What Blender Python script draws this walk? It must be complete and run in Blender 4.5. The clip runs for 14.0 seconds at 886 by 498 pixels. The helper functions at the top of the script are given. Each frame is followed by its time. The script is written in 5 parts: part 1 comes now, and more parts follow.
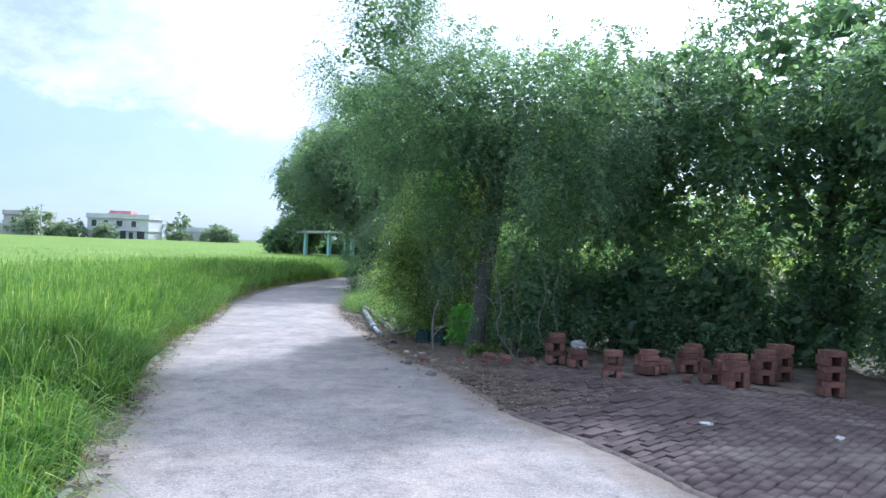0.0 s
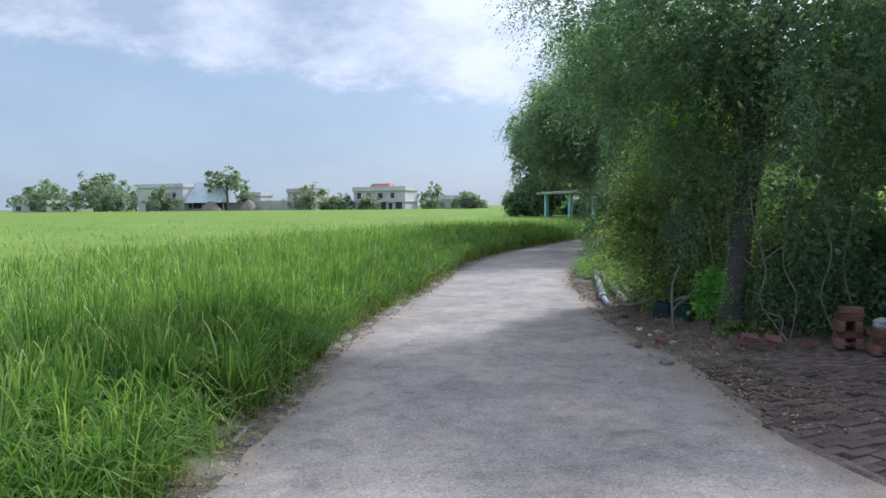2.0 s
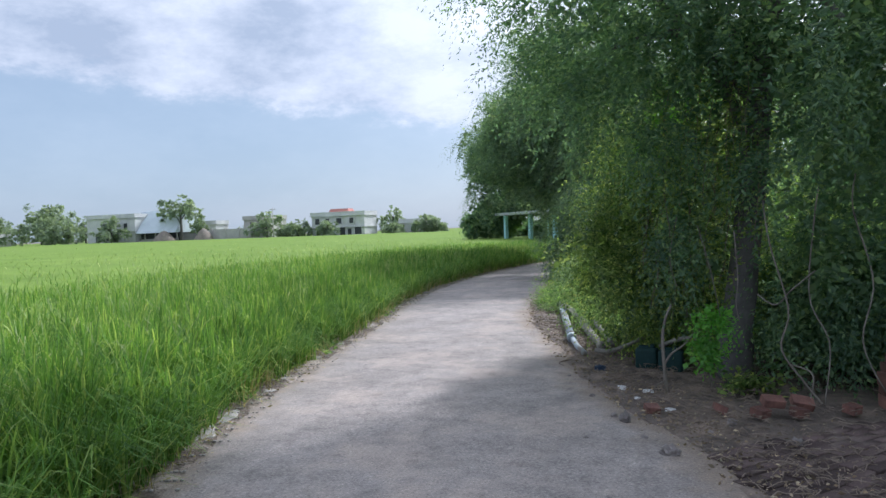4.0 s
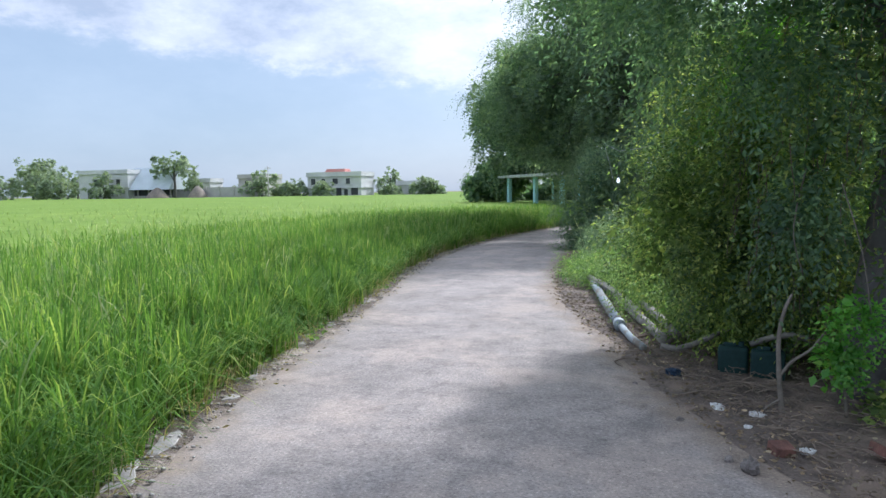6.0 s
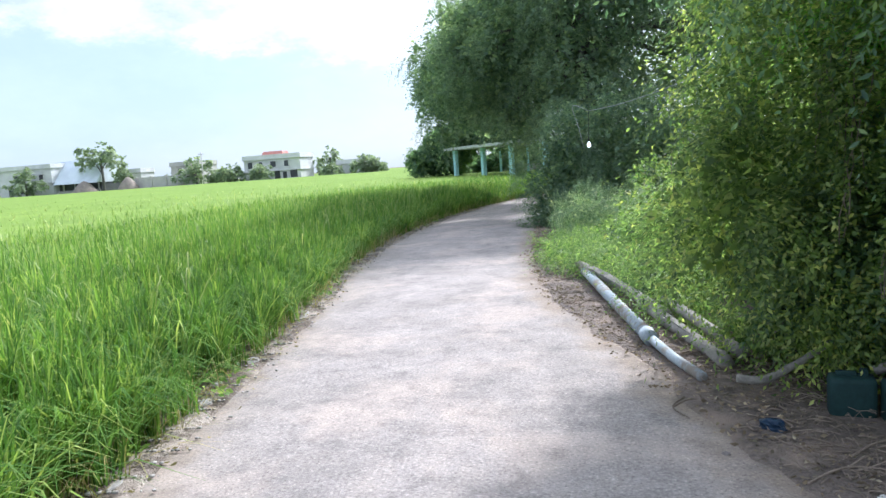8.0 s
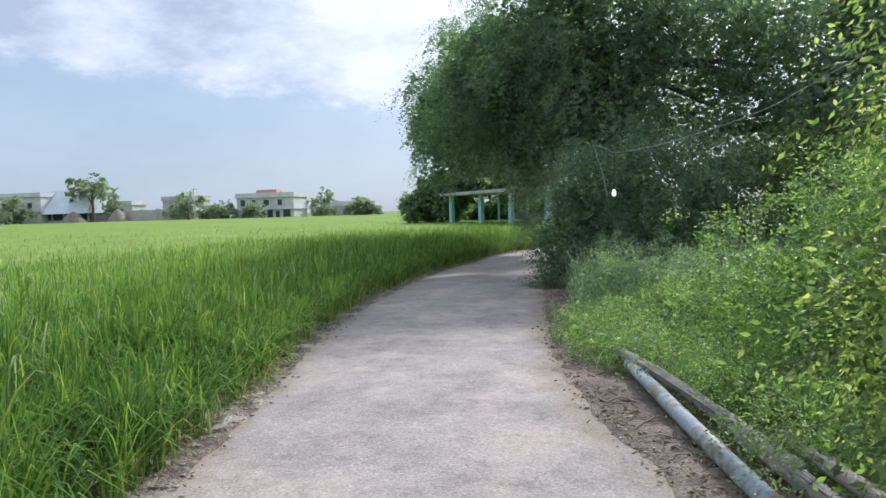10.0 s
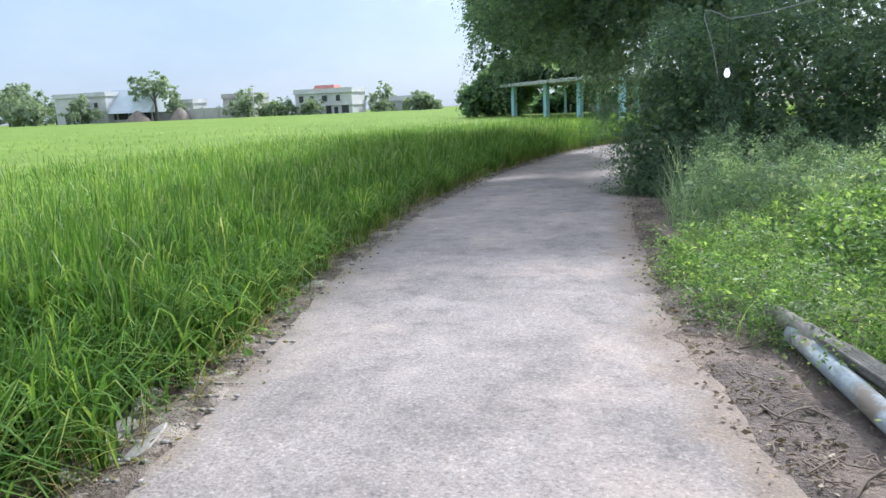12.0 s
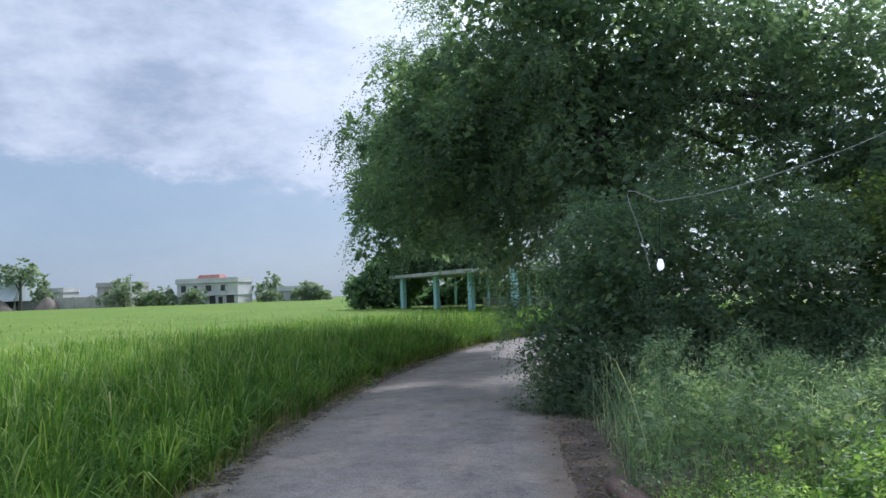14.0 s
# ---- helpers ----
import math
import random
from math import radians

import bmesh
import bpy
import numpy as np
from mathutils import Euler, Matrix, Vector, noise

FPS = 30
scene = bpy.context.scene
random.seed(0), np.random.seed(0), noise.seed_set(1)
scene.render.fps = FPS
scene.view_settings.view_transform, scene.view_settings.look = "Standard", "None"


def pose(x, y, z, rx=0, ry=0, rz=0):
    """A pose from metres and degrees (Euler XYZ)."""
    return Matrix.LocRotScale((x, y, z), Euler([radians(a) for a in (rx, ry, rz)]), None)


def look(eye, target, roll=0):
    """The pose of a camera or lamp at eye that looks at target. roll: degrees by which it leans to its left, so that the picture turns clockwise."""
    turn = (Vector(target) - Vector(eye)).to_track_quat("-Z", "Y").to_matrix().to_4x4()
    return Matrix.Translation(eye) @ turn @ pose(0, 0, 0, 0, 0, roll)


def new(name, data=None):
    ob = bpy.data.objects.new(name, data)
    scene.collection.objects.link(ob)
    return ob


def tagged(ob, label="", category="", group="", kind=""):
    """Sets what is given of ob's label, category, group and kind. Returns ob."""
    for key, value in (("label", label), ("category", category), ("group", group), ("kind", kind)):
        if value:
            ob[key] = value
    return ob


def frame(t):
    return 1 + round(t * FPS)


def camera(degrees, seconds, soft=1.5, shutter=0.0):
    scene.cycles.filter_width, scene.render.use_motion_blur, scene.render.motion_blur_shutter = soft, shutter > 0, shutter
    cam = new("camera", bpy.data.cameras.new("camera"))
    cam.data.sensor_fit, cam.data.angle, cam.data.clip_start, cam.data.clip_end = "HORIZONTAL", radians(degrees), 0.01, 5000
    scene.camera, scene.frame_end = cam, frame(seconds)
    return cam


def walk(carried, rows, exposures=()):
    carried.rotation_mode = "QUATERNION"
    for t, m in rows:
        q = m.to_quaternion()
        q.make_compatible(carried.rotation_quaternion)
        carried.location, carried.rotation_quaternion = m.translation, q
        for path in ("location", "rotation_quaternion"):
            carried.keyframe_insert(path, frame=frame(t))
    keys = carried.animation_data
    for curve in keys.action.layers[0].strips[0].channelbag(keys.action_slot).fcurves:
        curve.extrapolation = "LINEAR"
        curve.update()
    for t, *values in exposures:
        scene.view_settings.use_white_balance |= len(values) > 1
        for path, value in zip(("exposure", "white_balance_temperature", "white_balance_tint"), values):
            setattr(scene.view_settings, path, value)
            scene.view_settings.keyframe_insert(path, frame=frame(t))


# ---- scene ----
cam = camera(63.8, 14.0)
PATH = [
    (0, (1.922, -0.79, 1.607), (1.8, 1.206, 1.602), 2.2),
    (0.5, (1.972, -0.39, 1.58), (1.574, 1.57, 1.561), -2.0),
    (1, (1.997, 0.094, 1.574), (1.449, 2.016, 1.506), 1.2),
    (1.5, (2.031, 0.551, 1.562), (1.388, 2.442, 1.469), 1.5),
    (2, (2.001, 1.069, 1.543), (1.21, 2.902, 1.421), -0.6),
    (2.5, (1.88, 1.646, 1.536), (1.132, 3.498, 1.43), -0.4),
    (2.7, (1.843, 1.872, 1.539), (1.126, 3.737, 1.439), -1.7),
    (4.8, (1.267, 3.867, 1.575), (0.598, 5.751, 1.534), -2.5),
    (5, (1.182, 4.042, 1.575), (0.584, 5.949, 1.493), -4.3),
    (5.5, (0.949, 4.476, 1.515), (0.354, 6.381, 1.39), -4.7),
    (6, (0.668, 4.887, 1.494), (-0.016, 6.76, 1.331), -0.9),
    (6.5, (0.454, 5.348, 1.462), (-0.078, 7.249, 1.145), -1.3),
    (7, (0.237, 5.835, 1.47), (-0.432, 7.694, 1.161), -0.9),
    (7.5, (-0.001, 6.322, 1.49), (-0.547, 8.22, 1.179), -3.2),
    (8, (-0.151, 6.869, 1.499), (-0.692, 8.78, 1.261), -4.1),
    (8.2, (-0.212, 7.067, 1.504), (-0.759, 8.973, 1.246), -4.6),
    (10.3, (-0.861, 9.511, 1.471), (-1.391, 11.437, 1.367), -1.0),
    (10.5, (-0.908, 9.723, 1.479), (-1.508, 11.624, 1.317), -1.8),
    (11, (-1.061, 10.235, 1.476), (-1.665, 12.135, 1.311), -0.5),
    (11.5, (-1.172, 10.772, 1.413), (-1.85, 12.627, 1.095), -3.0),
    (12, (-1.33, 11.27, 1.412), (-2.01, 13.109, 1.018), -2.5),
    (12.5, (-1.433, 11.855, 1.449), (-1.979, 13.77, 1.264), 0.2),
    (13, (-1.558, 12.417, 1.485), (-2.031, 14.36, 1.517), 1.2),
    (13.5, (-1.729, 13.054, 1.453), (-2.125, 15.012, 1.546), 0.5),
    (14, (-1.862, 13.519, 1.464), (-2.241, 15.479, 1.585), -2.1),
]
EXPOSURES = [(0, 0.85, 5150), (0.3, 0.53, 5300), (0.5, 0.38, 5400), (1, 0.28, 5450), (2.7, 0.33, 5600), (5.5, 0.4, 5630), (6, 0.5, 5580), (6.5, 0.68, 5680), (7, 0.83, 5630), (7.5, 0.89, 5580), (8.2, 1.03, 5680),
             (9.2, 0.66, 5730), (10.3, 0.36, 5730), (11, 0.31, 5680), (11.5, 0.46, 5730), (12, 0.71, 5630), (12.45, 0.86, 5680), (12.7, 0.51, 5630), (13, 0.26, 5530), (13.5, 0.11, 5480), (14, 0.06, 5480)]
walk(cam, [(t, look(eye, target, roll)) for t, eye, target, roll in PATH], [(t, stops, kelvin, 14) for t, stops, kelvin in EXPOSURES])
PI = math.pi
RNG = np.random.default_rng(7)

# ---- world and sun ----
SUN_AZ, SUN_EL = radians(70), radians(38.5)      # azimuth from +x towards +y
world = bpy.data.worlds.new("sky")
scene.world = world
world.use_nodes = True
wn, wl = world.node_tree.nodes, world.node_tree.links
bg = wn["Background"]
sky = wn.new("ShaderNodeTexSky")
sky.sky_type = "NISHITA"
sky.sun_disc = False
sky.sun_elevation = SUN_EL
sky.sun_rotation = PI / 2 - SUN_AZ
sky.dust_density = 1.2
sky.air_density = 1.2
coord = wn.new("ShaderNodeTexCoord")
stretch = wn.new("ShaderNodeMapping")
stretch.inputs["Scale"].default_value = (2.0, 2.0, 4.4)
stretch.inputs["Rotation"].default_value = (0.05, -0.07, 0.4)
cloud = wn.new("ShaderNodeTexNoise")
cloud.inputs["Scale"].default_value = 2.6
cloud.inputs["Detail"].default_value = 9.0
cloud.inputs["Roughness"].default_value = 0.64
# a sheet of grey-white cloud over a clear band near the horizon, with a ragged, slightly tilted edge
tilt = wn.new("ShaderNodeVectorMath")
tilt.operation = "DOT_PRODUCT"
tilt.inputs[1].default_value = (0.085, 0.03, 1.0)
ragged = wn.new("ShaderNodeMath")
ragged.operation = "MULTIPLY_ADD"
ragged.inputs[1].default_value = 0.17
cover = wn.new("ShaderNodeMapRange")
cover.interpolation_type = "SMOOTHSTEP"
cover.inputs["From Min"].default_value, cover.inputs["From Max"].default_value = 0.222, 0.252
cover.inputs["To Min"].default_value, cover.inputs["To Max"].default_value = 0.12, 0.96
tone = wn.new("ShaderNodeValToRGB")
tone.color_ramp.elements[0].position, tone.color_ramp.elements[0].color = 0.36, (4.3, 4.9, 5.7, 1)
tone.color_ramp.elements[1].position, tone.color_ramp.elements[1].color = 0.64, (8.0, 8.2, 8.5, 1)
haze = wn.new("ShaderNodeMix")
haze.data_type = "RGBA"
haze.inputs[0].default_value = 0.72
haze.inputs[7].default_value = (4.0, 4.95, 5.85, 1)
blend = wn.new("ShaderNodeMix")
blend.data_type = "RGBA"
wl.new(coord.outputs["Generated"], stretch.inputs["Vector"])
wl.new(stretch.outputs["Vector"], cloud.inputs["Vector"])
wl.new(coord.outputs["Generated"], tilt.inputs[0])
wl.new(cloud.outputs["Fac"], ragged.inputs[0])
wl.new(tilt.outputs["Value"], ragged.inputs[2])
wl.new(ragged.outputs[0], cover.inputs["Value"])
wl.new(cloud.outputs["Fac"], tone.inputs["Fac"])
wl.new(cover.outputs["Result"], blend.inputs[0])
wl.new(tone.outputs["Color"], blend.inputs[7])
wl.new(sky.outputs["Color"], haze.inputs[6])
wl.new(haze.outputs[2], blend.inputs[6])
# thin cloud glows round the sun
toward = wn.new("ShaderNodeVectorMath")
toward.operation = "DOT_PRODUCT"
toward.inputs[1].default_value = (math.cos(SUN_EL) * math.cos(SUN_AZ), math.cos(SUN_EL) * math.sin(SUN_AZ), math.sin(SUN_EL))
above = wn.new("ShaderNodeMath")
above.operation = "MAXIMUM"
above.inputs[1].default_value = 0.0
halo = wn.new("ShaderNodeMath")
halo.operation = "POWER"
halo.inputs[1].default_value = 10.0
veil = wn.new("ShaderNodeMix")
veil.data_type, veil.blend_type = "RGBA", "ADD"
veil.clamp_factor = False
veil.inputs[7].default_value = (22.0, 21.4, 20.5, 1)
wl.new(coord.outputs["Generated"], toward.inputs[0])
wl.new(toward.outputs["Value"], above.inputs[0])
wl.new(above.outputs[0], halo.inputs[0])
wl.new(halo.outputs[0], veil.inputs[0])
wl.new(blend.outputs[2], veil.inputs[6])
# the cloud sheet is thinner and brighter towards the zenith
height = wn.new("ShaderNodeSeparateXYZ")
rise = wn.new("ShaderNodeMapRange")
rise.inputs["From Min"].default_value, rise.inputs["From Max"].default_value = 0.35, 0.95
rise.inputs["To Min"].default_value, rise.inputs["To Max"].default_value = 1.0, 1.3
lift = wn.new("ShaderNodeVectorMath")
lift.operation = "SCALE"
wl.new(coord.outputs["Generated"], height.inputs["Vector"])
wl.new(height.outputs["Z"], rise.inputs["Value"])
wl.new(veil.outputs[2], lift.inputs[0])
wl.new(rise.outputs["Result"], lift.inputs["Scale"])
wl.new(lift.outputs["Vector"], bg.inputs["Color"])
bg.inputs["Strength"].default_value = 0.09

sun = new("sun", bpy.data.lights.new("sun", "SUN"))
sun.data.energy = 3.5
sun.data.angle = radians(2.5)
sun.data.color = (1.0, 0.94, 0.86)
SUN_DIR = Vector((math.cos(SUN_EL) * math.cos(SUN_AZ), math.cos(SUN_EL) * math.sin(SUN_AZ), math.sin(SUN_EL)))
sun.matrix_world = look(SUN_DIR * 60, (0, 0, 0))


# ---- materials ----
def nodes_of(name):
    m = bpy.data.materials.new(name)
    m.use_nodes = True
    return m, m.node_tree.nodes, m.node_tree.links, m.node_tree.nodes["Principled BSDF"]


def ramp(n, stops):
    r = n.new("ShaderNodeValToRGB")
    e = r.color_ramp.elements
    while len(e) < len(stops):
        e.new(0.5)
    for el, (p, c) in zip(e, stops):
        el.position, el.color = p, (*c, 1)
    return r


def noise_of(n, l, scale, detail=5.0, rough=0.6, co="Object"):
    tc = n.new("ShaderNodeTexCoord")
    t = n.new("ShaderNodeTexNoise")
    t.inputs["Scale"].default_value = scale
    t.inputs["Detail"].default_value = detail
    t.inputs["Roughness"].default_value = rough
    l.new(tc.outputs[co], t.inputs["Vector"])
    return t


def mix_of(n, l, kind, fac, a, b):
    m = n.new("ShaderNodeMix")
    m.data_type, m.blend_type = "RGBA", kind
    for socket, v in ((0, fac), (6, a), (7, b)):
        if isinstance(v, (int, float)):
            m.inputs[socket].default_value = v
        elif isinstance(v, tuple):
            m.inputs[socket].default_value = (*v, 1)
        else:
            l.new(v, m.inputs[socket])
    return m.outputs[2]


def surf(name, c1, c2, scale=1.5, fine=40.0, rough=0.85, bump=0.4, depth=0.01, patch=None, patch_scale=0.4, per_object=0.0, fine_mix=0.5, metal=0.0, spec=0.3):
    """A surface with stains at one scale and grain at another."""
    m, n, l, p = nodes_of(name)
    big = noise_of(n, l, scale)
    r = ramp(n, [(0.3, c1), (0.7, c2)])
    l.new(big.outputs["Fac"], r.inputs["Fac"])
    grain = noise_of(n, l, fine, 3.0, 0.7)
    g = ramp(n, [(0.3, (0.55, 0.55, 0.55)), (0.7, (1.25, 1.25, 1.25))])
    l.new(grain.outputs["Fac"], g.inputs["Fac"])
    col = mix_of(n, l, "MULTIPLY", fine_mix, r.outputs["Color"], g.outputs["Color"])
    if patch:
        pn = noise_of(n, l, patch_scale, 6.0, 0.65)
        pr = ramp(n, [(0.50, (0, 0, 0)), (0.62, (1, 1, 1))])
        l.new(pn.outputs["Fac"], pr.inputs["Fac"])
        col = mix_of(n, l, "MIX", pr.outputs["Color"], col, patch)
    if per_object:
        info = n.new("ShaderNodeObjectInfo")
        k = ramp(n, [(0.0, (1 - per_object,) * 3), (1.0, (1 + per_object,) * 3)])
        l.new(info.outputs["Random"], k.inputs["Fac"])
        col = mix_of(n, l, "MULTIPLY", 1.0, col, k.outputs["Color"])
    l.new(col, p.inputs["Base Color"])
    p.inputs["Roughness"].default_value = rough
    p.inputs["Metallic"].default_value = metal
    p.inputs["Specular IOR Level"].default_value = spec
    if bump:
        b = n.new("ShaderNodeBump")
        b.inputs["Strength"].default_value = bump
        b.inputs["Distance"].default_value = depth
        l.new(grain.outputs["Fac"], b.inputs["Height"])
        l.new(b.outputs["Normal"], p.inputs["Normal"])
    return m


def leaf_mat(name, c1, c2, c3=None, glow=0.35, patch=0.6, rough=0.5, spec=0.5):
    """Leaves: colour varies leaf by leaf and in patches, and light comes through them."""
    m, n, l, p = nodes_of(name)
    geo = n.new("ShaderNodeNewGeometry")
    r = ramp(n, [(0.0, c1), (0.75, c2), (1.0, c3 or c2)])
    l.new(geo.outputs["Random Per Island"], r.inputs["Fac"])
    big = noise_of(n, l, patch, 4.0)
    g = ramp(n, [(0.3, (0.65, 0.7, 0.65)), (0.7, (1.25, 1.2, 1.1))])
    l.new(big.outputs["Fac"], g.inputs["Fac"])
    col = mix_of(n, l, "MULTIPLY", 1.0, r.outputs["Color"], g.outputs["Color"])
    sprig = noise_of(n, l, 3.2, 2.0)
    h = ramp(n, [(0.34, (0.62, 0.68, 0.7)), (0.66, (1.3, 1.26, 1.1))])
    l.new(sprig.outputs["Fac"], h.inputs["Fac"])
    col = mix_of(n, l, "MULTIPLY", 0.8, col, h.outputs["Color"])
    l.new(col, p.inputs["Base Color"])
    p.inputs["Roughness"].default_value = rough
    p.inputs["Specular IOR Level"].default_value = spec
    t = n.new("ShaderNodeBsdfTranslucent")
    tint = mix_of(n, l, "MULTIPLY", 1.0, col, (1.25, 1.28, 0.75))
    l.new(tint, t.inputs["Color"])
    mix = n.new("ShaderNodeMixShader")
    mix.inputs["Fac"].default_value = glow
    l.new(p.outputs["BSDF"], mix.inputs[1])
    l.new(t.outputs["BSDF"], mix.inputs[2])
    l.new(mix.outputs["Shader"], n["Material Output"].inputs["Surface"])
    return m


CONCRETE = surf("concrete", (0.235, 0.213, 0.197), (0.36, 0.322, 0.298), 1.3, 55.0, 0.92, 0.8, 0.007, patch=(0.355, 0.305, 0.27), patch_scale=0.9, fine_mix=0.6)
def dusty(m):
    """Earth and dust carried onto both edges of the lane, in ragged tongues."""
    n, l = m.node_tree.nodes, m.node_tree.links
    p = n["Principled BSDF"]
    old = p.inputs["Base Color"].links[0].from_socket
    across = n.new("ShaderNodeUVMap")
    across.uv_map = "across"
    split = n.new("ShaderNodeSeparateXYZ")
    l.new(across.outputs["UV"], split.inputs["Vector"])
    rag = noise_of(n, l, 2.2, 8.0, 0.7)
    for socket, tone, reach, width in (("X", (0.29, 0.24, 0.195), 0.22, 0.35), ("Y", (0.25, 0.205, 0.165), 0.52, 0.5)):
        add = n.new("ShaderNodeMath")
        add.operation = "MULTIPLY_ADD"
        add.inputs[1].default_value = -1.0
        add.inputs[2].default_value = reach
        l.new(split.outputs[socket], add.inputs[0])
        both = n.new("ShaderNodeMath")
        both.operation = "MULTIPLY_ADD"
        both.inputs[1].default_value = 1.6
        l.new(rag.outputs["Fac"], both.inputs[0])
        l.new(add.outputs[0], both.inputs[2])
        fade = n.new("ShaderNodeMapRange")
        fade.inputs["From Min"].default_value = 0.72
        fade.inputs["From Max"].default_value = 0.72 + width
        l.new(both.outputs[0], fade.inputs["Value"])
        old = mix_of(n, l, "MIX", fade.outputs["Result"], old, tone)
    # pale grit and dark pits in the worn surface
    grit = noise_of(n, l, 60.0, 3.0, 0.7)
    specks = ramp(n, [(0.32, (0.58, 0.57, 0.56)), (0.44, (0.95, 0.95, 0.95)), (0.57, (1.0, 1.0, 1.0)), (0.67, (1.42, 1.4, 1.36))])
    l.new(grit.outputs["Fac"], specks.inputs["Fac"])
    old = mix_of(n, l, "MULTIPLY", 1.0, old, specks.outputs["Color"])
    stain = noise_of(n, l, 4.5, 7.0, 0.75)
    marks = ramp(n, [(0.34, (0.66, 0.66, 0.67)), (0.47, (0.95, 0.95, 0.95)), (0.62, (1.12, 1.1, 1.07))])
    l.new(stain.outputs["Fac"], marks.inputs["Fac"])
    old = mix_of(n, l, "MULTIPLY", 0.8, old, marks.outputs["Color"])
    l.new(old, p.inputs["Base Color"])


dusty(CONCRETE)
SLAB_EDGE = surf("broken_concrete", (0.26, 0.25, 0.235), (0.46, 0.44, 0.41), 6.0, 60.0, 0.95, 0.6, 0.01)
SOIL = surf("soil", (0.118, 0.096, 0.082), (0.225, 0.183, 0.154), 4.0, 45.0, 0.95, 1.0, 0.03, patch=(0.27, 0.212, 0.168), patch_scale=1.6, fine_mix=0.8)
VERGE = surf("verge_soil", (0.09, 0.072, 0.06), (0.26, 0.215, 0.175), 7.0, 40.0, 0.95, 1.0, 0.03, patch=(0.40, 0.345, 0.295), patch_scale=2.6, fine_mix=0.8)
BRICK = surf("fired_brick", (0.10, 0.055, 0.048), (0.25, 0.125, 0.095), 9.0, 90.0, 0.9, 0.5, 0.004, per_object=0.4)
PAVER = surf("worn_paving_brick", (0.076, 0.055, 0.051), (0.145, 0.106, 0.096), 2.5, 70.0, 0.92, 0.7, 0.008, patch=(0.16, 0.132, 0.112), patch_scale=1.3, per_object=0.4)
BARK = surf("bark", (0.085, 0.082, 0.078), (0.155, 0.148, 0.14), 4.0, 24.0, 0.95, 0.5, 0.012, fine_mix=0.35)
ROOT = surf("pale_root_bark", (0.13, 0.115, 0.095), (0.24, 0.215, 0.18), 8.0, 60.0, 0.9, 0.5, 0.01)
TWIG = surf("dry_twig", (0.12, 0.095, 0.075), (0.28, 0.225, 0.175), 8.0, 60.0, 0.95, 0.4, 0.005, per_object=0.3)
STONE = surf("stone", (0.16, 0.14, 0.13), (0.32, 0.29, 0.27), 9.0, 70.0, 0.9, 0.6, 0.006, per_object=0.3)
STONE_PALE = surf("pale_stone", (0.26, 0.26, 0.25), (0.40, 0.40, 0.39), 9.0, 60.0, 0.9, 0.5, 0.006)
PVC = surf("grey_pipe_plastic", (0.25, 0.30, 0.33), (0.40, 0.45, 0.48), 5.0, 60.0, 0.55, 0.2, 0.002, patch=(0.22, 0.19, 0.155), patch_scale=4.5)
LOG = surf("weathered_wood", (0.17, 0.16, 0.14), (0.36, 0.335, 0.295), 6.0, 50.0, 0.95, 0.9, 0.012)
TURQ = surf("turquoise_paint", (0.32, 0.58, 0.60), (0.42, 0.68, 0.70), 3.0, 40.0, 0.7, 0.2, 0.003)
SLAB = surf("roof_slab", (0.34, 0.36, 0.35), (0.48, 0.50, 0.49), 2.0, 30.0, 0.9, 0.3, 0.006)
PLASTER = surf("pale_plaster", (0.52, 0.53, 0.52), (0.68, 0.68, 0.66), 0.5, 8.0, 0.9, 0.1, 0.01, fine_mix=0.3)
PLASTER_B = surf("bluish_plaster", (0.50, 0.56, 0.60), (0.62, 0.68, 0.72), 0.4, 8.0, 0.9, 0.1, 0.01, fine_mix=0.3)
GREYWALL = surf("grey_wall", (0.40, 0.39, 0.37), (0.52, 0.50, 0.47), 0.5, 8.0, 0.9, 0.2, 0.01, fine_mix=0.3)
REDROOF = surf("red_roof_tile", (0.42, 0.17, 0.14), (0.55, 0.26, 0.22), 1.0, 10.0, 0.85, 0.2, 0.01)
# dark panes and doors; on the barn it paints the shade of the open front
GLASS_AND_SHADE = surf("dark_glass_and_shade", (0.05, 0.055, 0.06), (0.08, 0.085, 0.09), 1.0, 8.0, 0.4, 0.0)
HAY = surf("stacked_straw", (0.20, 0.17, 0.145), (0.30, 0.26, 0.215), 1.0, 12.0, 0.95, 0.6, 0.1)
GREENBOX = surf("dark_green_plastic", (0.008, 0.030, 0.030), (0.016, 0.048, 0.046), 4.0, 40.0, 0.7, 0.2, 0.003)
BLUEBAG = surf("blue_plastic_bag", (0.01, 0.025, 0.05), (0.025, 0.05, 0.09), 9.0, 50.0, 0.4, 0.3, 0.004)
WHITE = surf("white_litter", (0.55, 0.55, 0.53), (0.72, 0.72, 0.70), 9.0, 50.0, 0.7, 0.2, 0.003)
CABLE = surf("grey_cable", (0.34, 0.34, 0.34), (0.46, 0.46, 0.46), 9.0, 50.0, 0.6, 0.0)
LAMPBASE = surf("bulb_holder", (0.03, 0.03, 0.03), (0.06, 0.06, 0.06), 9.0, 50.0, 0.5, 0.0)

